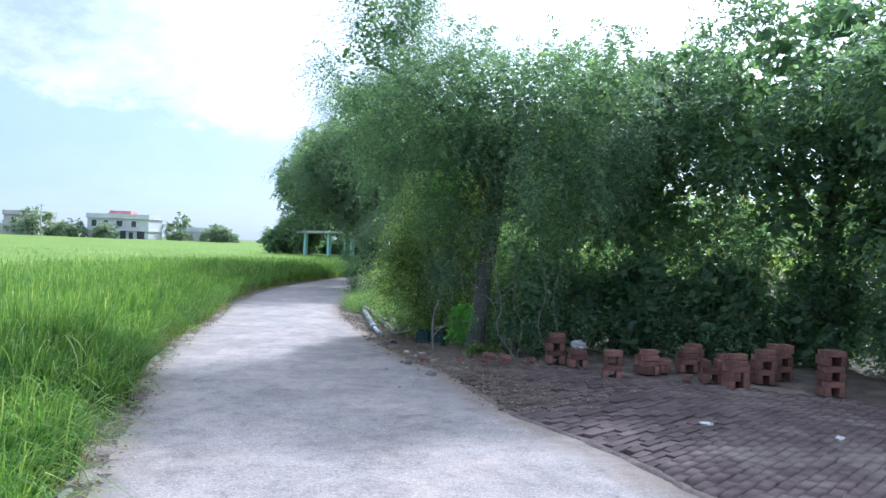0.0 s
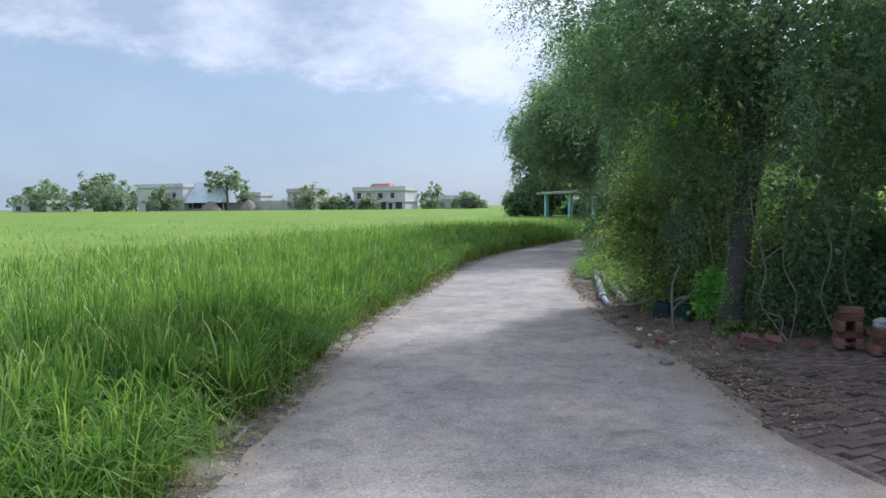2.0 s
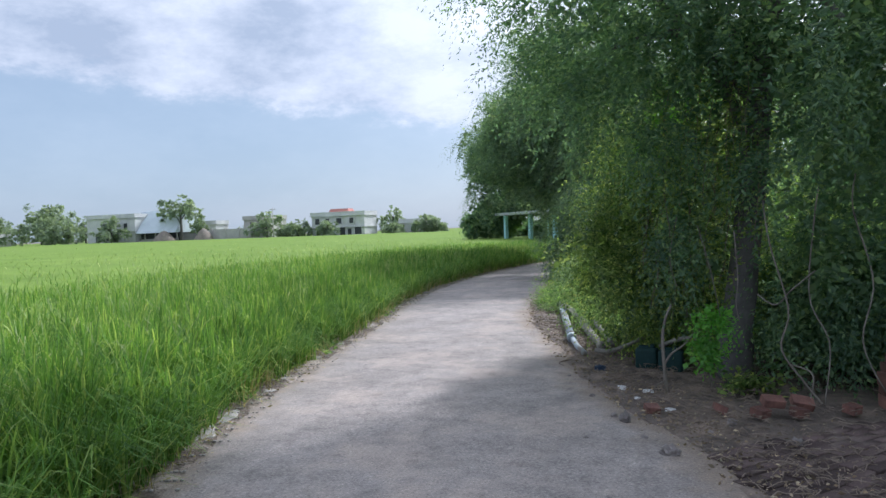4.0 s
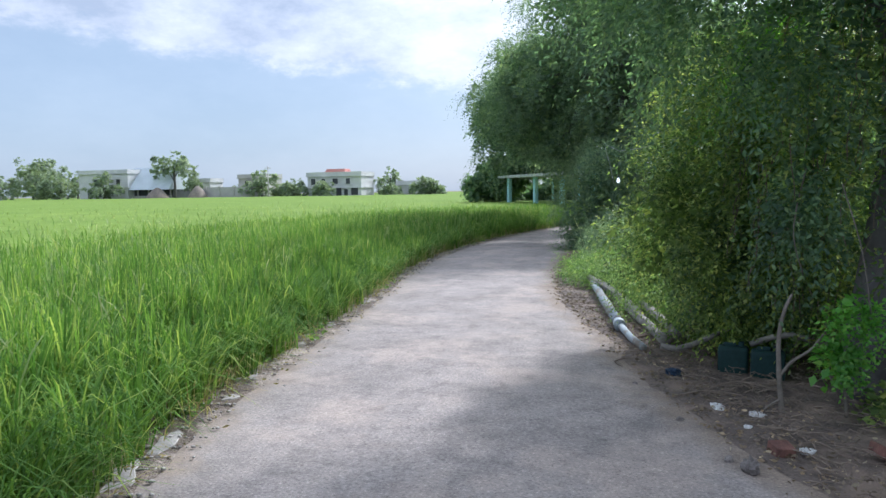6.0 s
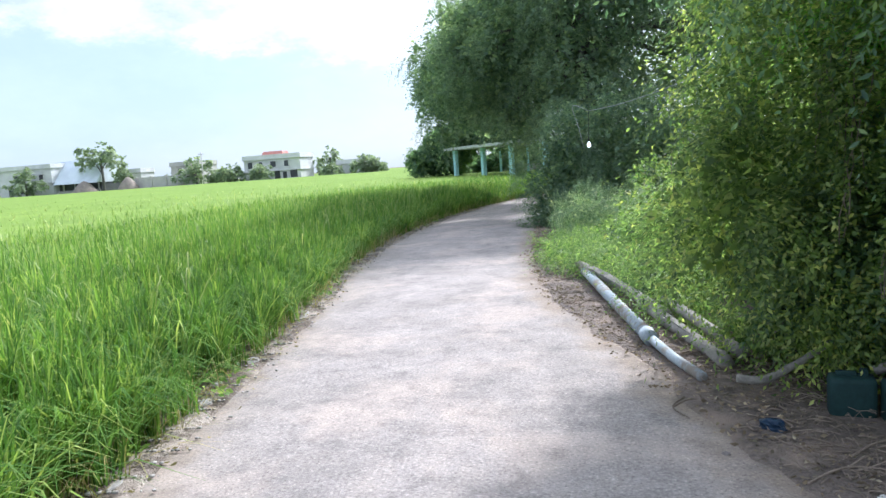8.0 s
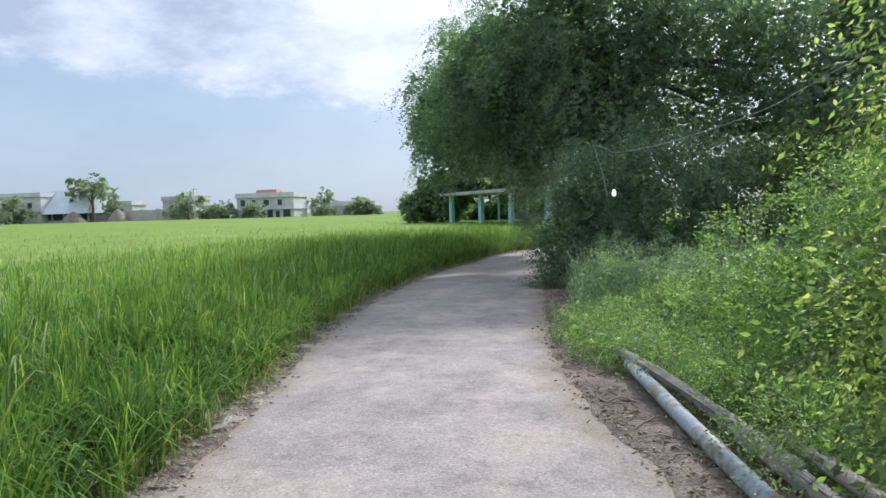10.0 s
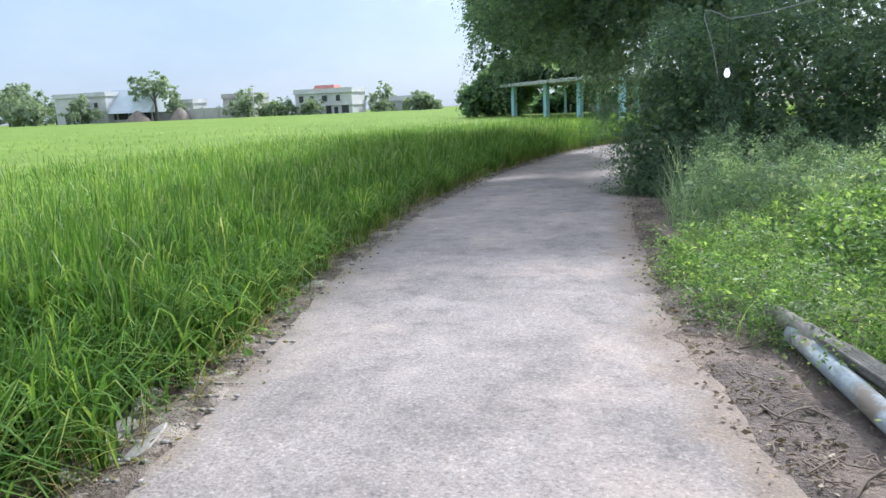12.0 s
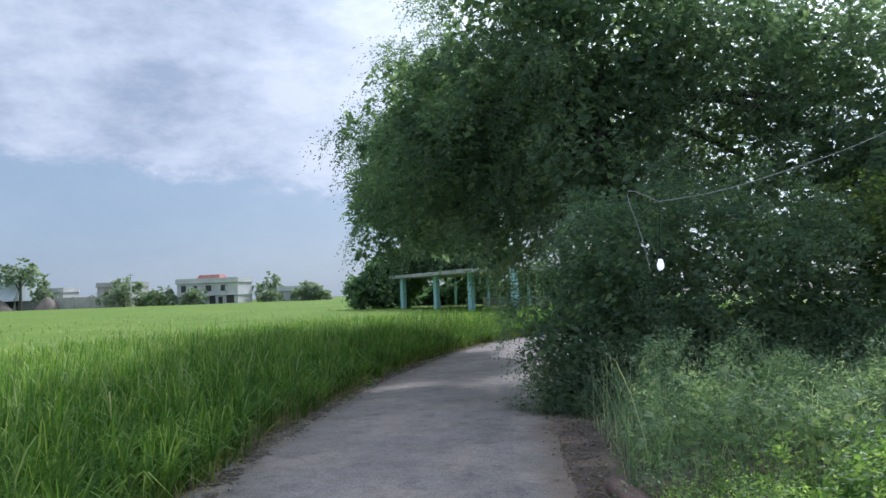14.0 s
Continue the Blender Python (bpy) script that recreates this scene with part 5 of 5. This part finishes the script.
# ---- weeds, litter and crumbs (uncounted) ----
def build_weeds():
    def patch(n, x0, x1, y0, y1, keep, h0, h1, w):
        p = np.c_[RNG.uniform(x0, x1, n), RNG.uniform(y0, y1, n)]
        p = p[[keep(x, y) for x, y in p]]
        b = np.c_[p, np.full(len(p), -0.04)]
        return blades(b, RNG.uniform(h0, h1, len(b)), RNG.uniform(0.05, 0.4, len(b)), w, RNG.uniform(0.0, 0.5, len(b)))

    def right_of(x, y, d):
        i = int(np.argmin((RP[:, 0] - x) ** 2 + (RP[:, 1] - y) ** 2))
        return float((np.array([x, y]) - RP[i]) @ RN[i]) > d
    g = thing("tall_weeds", (-0.4, 19.8, 0), "grey-green tall weeds and grass beside the bush", "weeds", kind="stuff")
    off = np.array([-0.4, 19.8, 0])
    V, F = join([patch(1100, -2.2, 2.6, 18.4, 21.4, lambda x, y: right_of(x, y, 0.3), 0.3, 0.75, 0.007), patch(600, -2.2, 2.6, 18.6, 21.4, lambda x, y: right_of(x, y, 0.3), 0.7, 1.15, 0.006)])
    tagged(put_mesh("stems", mesh_of("stems", V - off, F), WEED, g), kind="stuff")
    foliage("weed_leaves", [(-0.95 + 0.42 * (k % 8) + 0.1 * (k // 8), -1.0 + 0.85 * (k // 8) + 0.25 * ((k * 0.61) % 1), 0.3 + 0.16 * ((k * 0.37) % 1), 0.36, 0.42, 0.42 + 0.2 * ((k * 0.73) % 1)) for k in range(24)], 3600, 12, 0.038, WEED, g, length=0.26, width=0.34, inner=0.2, stuff=True, down=-0.7, droop=0.3)
    g = thing("verge_weeds", (-0.6, 16.2, 0), "low green weeds creeping over the verge", "weeds", kind="stuff")
    off = np.array([-0.6, 16.2, 0])
    V, F = patch(2600, -1.6, 1.2, 14.2, 18.6, lambda x, y: right_of(x, y, 0.2 if y > 15.4 else 0.6), 0.08, 0.34, 0.006)
    tagged(put_mesh("stems", mesh_of("stems", V - off, F), LEAF_LIGHT, g), kind="stuff")
    foliage("weed_leaves", [(-0.3, 1.2, 0.05, 0.45, 1.1, 0.3), (0.1, -0.4, 0.1, 0.4, 0.9, 0.35), (-0.5, 0.0, 0.08, 0.32, 0.7, 0.34), (-0.72, 0.9, 0.08, 0.32, 0.7, 0.32), (0.68, -2.4, 0.08, 0.35, 1.1, 0.36), (1.05, -3.6, 0.05, 0.3, 0.6, 0.28), (-0.3, -0.45, 0.06, 0.2, 0.28, 0.22), (0.42, -1.5, 0.12, 0.24, 0.7, 0.3), (0.85, -2.9, 0.14, 0.24, 0.6, 0.3), (1.12, -4.1, 0.08, 0.2, 0.3, 0.22)], 5200, 12, 0.026, LEAF_LIGHT, g, length=0.22, inner=0.1, stuff=True)
    g = thing("paddy_edge_weeds", (-2.5, 8.0, 0), "broad-leaved weeds at the paddy's edge", "weeds", kind="stuff")
    i = np.repeat(RNG.integers(100, 300, 34), 5)
    c = LP[i] + LN[i] * RNG.uniform(0.10, 0.34, 170)[:, None] + RNG.normal(0, 0.07, (170, 2))
    b = np.repeat(np.c_[c, RNG.uniform(0.01, 0.09, 170)], 9, 0) + RNG.normal(0, 0.05, (1530, 3)) * np.array([1, 1, 0.25])
    w = RNG.normal(size=(1530, 3))
    w[:, 2] = np.abs(w[:, 2]) * 0.5 + 0.1
    V, F = leaves_at(b - np.array([-2.5, 8.0, 0]), w, RNG.uniform(0.03, 0.075, 1530), 0.6)
    V[:, 2] = np.maximum(V[:, 2], 0.0)
    tagged(put_mesh("weed_leaves", mesh_of("weed_leaves", V, F), LEAF_LIGHT, g), kind="stuff")


DEADLEAF = leaf_mat("dead_leaves", (0.15, 0.115, 0.09), (0.31, 0.24, 0.18), (0.48, 0.41, 0.32), 0.1, 1.0, 0.9)


def build_litter():
    g = thing("leaf_litter", (0, 10, 0), "brown dead leaves and twigs strewn on the earth", "leaf litter", kind="stuff")
    i = RNG.integers(126, 300, 7000)
    d = RNG.gamma(1.3, 0.32, 7000) - 0.1
    p = RP[i] + RN[i] * d[:, None] + RNG.normal(0, 0.05, (7000, 2))
    w = RNG.normal(size=(7000, 3)) * np.array([1, 1, 0.15])
    V, F = leaves_at(np.c_[p, RNG.uniform(0.006, 0.025, 7000)] - np.array([0, 10, 0]), w, RNG.uniform(0.015, 0.05, 7000), 0.5)
    tagged(put_mesh("leaves", mesh_of("leaves", V, F), DEADLEAF, g), kind="stuff")
    i = RNG.integers(126, 300, 3200)
    p = RP[i] + RN[i] * RNG.normal(0.16, 0.12, 3200)[:, None] + RNG.normal(0, 0.05, (3200, 2))
    V, F = leaves_at(np.c_[p, RNG.uniform(0.014, 0.024, 3200)] - np.array([0, 10, 0]), RNG.normal(size=(3200, 3)) * np.array([1, 1, 0.2]), RNG.uniform(0.007, 0.02, 3200), 0.6)
    tagged(put_mesh("chaff", mesh_of("chaff", V, F), DEADLEAF, g), kind="stuff")
    j = RNG.integers(70, 330, 3200)
    q = LP[j] + LN[j] * RNG.normal(0.10, 0.12, 3200)[:, None]
    V, F = leaves_at(np.c_[q, RNG.uniform(0.012, 0.03, 3200)] - np.array([0, 10, 0]), RNG.normal(size=(3200, 3)) * np.array([1, 1, 0.2]), RNG.uniform(0.015, 0.05, 3200), 0.35)
    tagged(put_mesh("straw_bits", mesh_of("straw_bits", V, F), PADDY_DRY, g), kind="stuff")
    pieces = []
    for _ in range(1100):
        k = int(RNG.integers(128, 290))
        q = RP[k] + RN[k] * (RNG.gamma(1.5, 0.3) - 0.02)
        a = RNG.uniform(0, PI)
        L = 0.03 + RNG.gamma(1.5, 0.04)
        c = np.array([q[0], q[1] - 10, 0.014])
        t = np.array([math.cos(a), math.sin(a), 0])
        n = np.array([-t[1], t[0], 0])
        pieces.append(tube([c - t * L / 2, c + n * RNG.normal(0, 0.025) + np.array([0, 0, 0.012]), c + t * L / 2], RNG.uniform(0.0018, 0.005), 4, cap=False))
    for _ in range(1500):
        k = int(RNG.integers(128, 178))
        q = RP[k] + RN[k] * (0.12 + RNG.gamma(2.0, 0.33))
        a = RNG.uniform(0, PI)
        L = 0.03 + RNG.gamma(1.6, 0.04)
        c = np.array([q[0], q[1] - 10, 0.014 + 0.03 * RNG.random()])
        t = np.array([math.cos(a), math.sin(a), RNG.normal(0, 0.1)])
        n = np.array([-t[1], t[0], 0])
        pieces.append(tube([c - t * L / 2, c + n * RNG.normal(0, 0.03) + np.array([0, 0, 0.015]), c + t * L / 2], RNG.uniform(0.0016, 0.0042), 4, cap=False))
    V, F = join(pieces)
    tagged(put_mesh("twigs", mesh_of("twigs", V, F), TWIG, g), kind="stuff")
    g = thing("edge_rubble", (-3, 10, 0), "crumbled concrete and straw along the lane's edge", "rubble", kind="stuff")
    pieces = []
    cube = np.array([(x, y, z) for x in (-1, 1) for y in (-1, 1) for z in (-1, 1)], dtype=float)
    quad = np.array([(0, 1, 3, 2), (4, 6, 7, 5), (0, 4, 5, 1), (2, 3, 7, 6), (0, 2, 6, 4), (1, 5, 7, 3)])
    for _ in range(3600):
        k = int(RNG.integers(70, 330))
        q = LP[k] + LN[k] * RNG.normal(0.05, 0.11)
        r = min(RNG.gamma(1.3, 0.005) + 0.002, 0.011)
        V = cube * np.array([r, r * RNG.uniform(0.6, 1.3), r * 0.5]) * RNG.uniform(0.7, 1.2, (8, 3))
        a = RNG.uniform(0, PI)
        V = V @ np.array([(math.cos(a), math.sin(a), 0), (-math.sin(a), math.cos(a), 0), (0, 0, 1)])
        pieces.append((V + np.array([q[0] + 3, q[1] - 10, 0.012 + r * 0.3]), [quad]))
    V, F = join(pieces)
    tagged(put_mesh("crumbs", mesh_of("crumbs", V, F), SLAB_EDGE, g), kind="stuff")


build_weeds()
build_litter()
for k, pts in enumerate((
        [(-1.62, 16.5, 0.015), (-1.48, 16.8, 0.03), (-1.3, 17.0, 0.05)], [(-1.11, 15.38, 0.012), (-1.02, 15.44, 0.025), (-0.9, 15.6, 0.03)], [(-1.05, 14.6, 0.015), (-0.98, 14.45, 0.03), (-0.84, 14.42, 0.03)],
        [(-0.80, 13.85, 0.012), (-0.72, 14.0, 0.03), (-0.58, 14.05, 0.03)], [(0.05, 11.2, 0.012), (-0.02, 11.0, 0.02), (0.06, 10.85, 0.015)], [(0.5, 10.1, 0.012), (0.7, 10.25, 0.03), (0.95, 10.2, 0.03)], [(1.0, 9.6, 0.012), (1.2, 9.5, 0.03), (1.45, 9.55, 0.02)], [(0.75, 10.4, 0.02), (0.95, 10.55, 0.04), (1.2, 10.4, 0.03)])):
    t = thing("dry_twig", pts[0], "dry brown forked twig lying on the verge", "twig", "dry twigs")
    o = np.array(pts[0])
    rel = [tuple(np.array(p) - o) for p in pts]
    m = np.array(rel[1])
    stems(t, "stem", [(rel, 0.007, 0.003), ([rel[1], tuple(m + np.array([0.07, 0.06, 0.02])), tuple(m + np.array([0.14, 0.15, 0.0]))], 0.006, 0.003)], TWIG, 5)


def chunk(x, y, sx, sy, turn, seed):
    bm = bmesh.new()
    n = 7
    ring = [(math.cos(2 * PI * k / n) * sx * (0.8 + 0.75 * noise.noise(Vector((k * 1.7, seed, 0)))), math.sin(2 * PI * k / n) * sy * (0.8 + 0.75 * noise.noise(Vector((k * 2.1, seed, 5))))) for k in range(n)]
    lo = [bm.verts.new((a, b, -0.03)) for a, b in ring]
    hi = [bm.verts.new((a, b, 0.010)) for a, b in ring]
    top = [bm.verts.new((a * 0.94, b * 0.92, 0.017)) for a, b in ring]
    for k in range(n):
        q = (k + 1) % n
        bm.faces.new((lo[k], lo[q], hi[q], hi[k]))
        bm.faces.new((hi[k], hi[q], top[q], top[k]))
    bm.faces.new(top)
    ob = part("concrete_chunk", bm, SLAB_EDGE)
    ob.location, ob.rotation_euler = (x, y, 0.0), (RNG.normal(0, 0.05), RNG.normal(0, 0.05), turn)
    tagged(ob, "broken slab of grey concrete at the lane's edge", "rubble", "broken edge slabs")


for k, (x, y, sx, sy, a) in enumerate(((-2.26, 7.82, 0.2, 0.09, 1.9), (-2.36, 8.25, 0.24, 0.08, 1.9), (-2.2, 7.45, 0.12, 0.07, 1.8), (-3.83, 13.6, 0.16, 0.07, 1.9), (-3.98, 13.95, 0.18, 0.06, 2.0), (-3.2, 11.3, 0.12, 0.05, 1.8), (-4.62, 16.6, 0.14, 0.06, 1.9), (-4.5, 16.1, 0.1, 0.05, 1.7), (-3.6, 12.8, 0.13, 0.06, 1.9), (-3.75, 13.2, 0.1, 0.05, 2.1), (-2.75, 9.7, 0.1, 0.04, 1.8), (-4.95, 19.1, 0.12, 0.05, 1.8))):
    chunk(x, y, sx, sy, a, k * 3.7)

for k in range(22):
    i = 96 + 9 * k + int(RNG.integers(0, 5))
    x, y = LP[i] + LN[i] * RNG.normal(0.09, 0.05)
    t = LP[i + 1] - LP[i]
    chunk(float(x), float(y), float(RNG.uniform(0.08, 0.24)), float(RNG.uniform(0.04, 0.10)), math.atan2(t[1], t[0]) + float(RNG.normal(0, 0.2)), 60 + k * 2.9)

# ---- brick stacks in the yard ----
BL, BW, BH = 0.23, 0.11, 0.072


def brick_mesh(name, sx, sy, sz, mat, seed):
    bm = bmesh.new()
    box(bm, 0, 0, 0, sx, sy, sz)
    bmesh.ops.bevel(bm, geom=list(bm.edges), offset=0.005, segments=1, affect="EDGES")
    for v in bm.verts:
        v.co += Vector((noise.noise(v.co * 14 + Vector((seed, 0, 0))), noise.noise(v.co * 14 + Vector((0, seed, 0))), noise.noise(v.co * 14 + Vector((0, 0, seed))))) * 0.004
    me = bpy.data.meshes.new(name)
    bm.to_mesh(me)
    bm.free()
    me.materials.append(mat)
    return me


BRICKS = [brick_mesh("brick", BL, BW, BH, BRICK, k * 5.1) for k in range(4)]


def stack(x, y, turn, levels):
    t = thing("brick_stack", (x, y, -0.02), "small stack of old red bricks with gaps between", "brick stack", "brick stacks")
    t.rotation_euler = (0, 0, turn)
    z = 0.0
    for c in levels:
        spots = {"o": ((-0.09, 0, 1), (0.09, 0, 1)), "f": ((0, -0.058, 0), (0, 0.058, 0)), "s": ((-0.08, 0, 1), (0.0, 0, 1), (0.08, 0, 1)), "1": ((0.02, 0, 0),)}[c]
        h = BW if c in "os" else BH
        for bx, by, edge in spots:
            ob = new("brick", BRICKS[int(RNG.integers(4))])
            ob.parent = t
            ob.location = (bx + RNG.normal(0, 0.008), by + RNG.normal(0, 0.008), z + h / 2)
            ob.rotation_euler = (PI / 2, 0, PI / 2 + RNG.normal(0, 0.04)) if edge else (0, 0, RNG.normal(0, 0.05))
        z += h + 0.001
    return t


for x, y, a, lv in ((2.98, 9.72, 0.2, "ofof1"), (3.28, 9.45, 0.1, "off"), (3.62, 8.62, -0.1, "ofof"), (4.18, 9.15, 0.35, "sff1"), (4.42, 9.35, 0.1, "sf"), (4.82, 9.5, 0.1, "off1"), (4.95, 9.75, 0.5, "ofo1"), (4.92, 8.72, 0.0, "ofo"), (5.07, 8.28, 0.12, "osff1"),
                    (5.62, 8.85, 0.1, "ofof1"), (5.98, 9.2, 0.3, "ofofo"), (6.18, 8.18, 0.1, "ofofof"), (5.4, 9.6, 0.2, "sff")):
    stack(x, y, a, lv)
crumple("pale_stone", 3.28, 9.45, 0.11, 0.07, STONE_PALE, "pale rounded stone on a brick stack", "stone", 5).location.z = 0.235
for k, (x, y, z, a, tilt) in enumerate(((1.1, 9.17, 0.03, 0.4, 0.15), (1.92, 9.25, 0.03, 1.0, 0.2), (2.02, 9.38, 0.09, 0.3, 0.3), (2.2, 9.3, 0.03, 2.0, 0.1), (1.62, 9.3, 0.03, 1.7, 0.4), (2.25, 9.55, 0.05, 0.2, 0.5), (2.6, 9.5, 0.03, 0.9, 0.1), (3.9, 9.75, 0.03, 0.3, 0.1), (4.62, 8.75, 0.03, 1.2, 0.1))):
    ob = new("loose_brick", BRICKS[k % 4])
    ob.location, ob.rotation_euler = (x, y, z - 0.01), (tilt, tilt * 0.4, a)
    ob.scale = (0.5 + 0.12 * (k % 3), 0.95, 0.95)
    tagged(ob, "broken red brick lying on the earth", "brick", "loose bricks")


# ---- brick paving beside the lane ----
def build_paving():
    yard = thing("brick_paving", (4.0, 5.5, -0.028), "worn brown brick paving with soil in the joints", "paving", kind="structure")
    meshes = [brick_mesh("paver", 0.226, 0.088, 0.06, PAVER, 40 + k * 3.3) for k in range(5)]
    ang = radians(49.5)
    u, v = np.array([math.cos(ang), math.sin(ang)]), np.array([math.sin(ang), -math.cos(ang)])
    spots = []
    for r in range(-88, 88):
        for c in range(-34, 34):
            p = np.array([4.0, 5.5]) + u * ((c + 0.5 * (r % 2)) * 0.239 + 0.03 * wave(r, 0, 0.7)) + v * r * 0.098
            if not (-3 < p[1] < 9.6 and p[0] < 10.5):
                continue
            i = int(np.argmin((RP[:, 0] - p[0]) ** 2 + (RP[:, 1] - p[1]) ** 2))
            d = float((p - RP[i]) @ RN[i])
            limit = 9.15 - 0.42 * max(0.0, p[0] - 3.0) - 0.9 * max(0.0, 2.6 - p[0])
            if d < 0.03 + 0.06 * wave(p[0], p[1], 3.0, 2) or p[1] > limit + 0.2 * wave(p[0], p[1], 1.5, 8):
                continue
            spots.append((p, d))
    near, rest = [], []
    for p, d in spots:
        (near if d < 2.2 and 3.4 < p[1] < 8.6 and len(near) < 300 else rest).append(p)
    for p in near:
        ob = new("brick", meshes[int(RNG.integers(5))])
        ob.parent = yard
        ob.location = (p[0] - 4.0, p[1] - 5.5, RNG.normal(0, 0.006))
        ob.rotation_euler = (RNG.normal(0, 0.02), RNG.normal(0, 0.02), ang + RNG.normal(0, 0.025))
    base = np.array([(x * 0.113, y * 0.044, z * 0.03) for z in (-1, 1) for x, y in ((-1, -1), (1, -1), (1, 1), (-1, 1))])
    faces = [np.array([(4, 5, 6, 7), (0, 1, 5, 4), (1, 2, 6, 5), (2, 3, 7, 6), (3, 0, 4, 7)])]
    pieces = []
    for p in rest:
        a = ang + RNG.normal(0, 0.025)
        m = np.array([(math.cos(a), math.sin(a), 0), (-math.sin(a), math.cos(a), 0), (0, 0, 1)])
        pieces.append((base @ m + np.array([p[0] - 4.0, p[1] - 5.5, RNG.normal(0, 0.004)]), faces))
    V, F = join(pieces)
    tagged(put_mesh("paving_bricks", mesh_of("paving_bricks", V, F), PAVER, yard), kind="stuff")


build_paving()
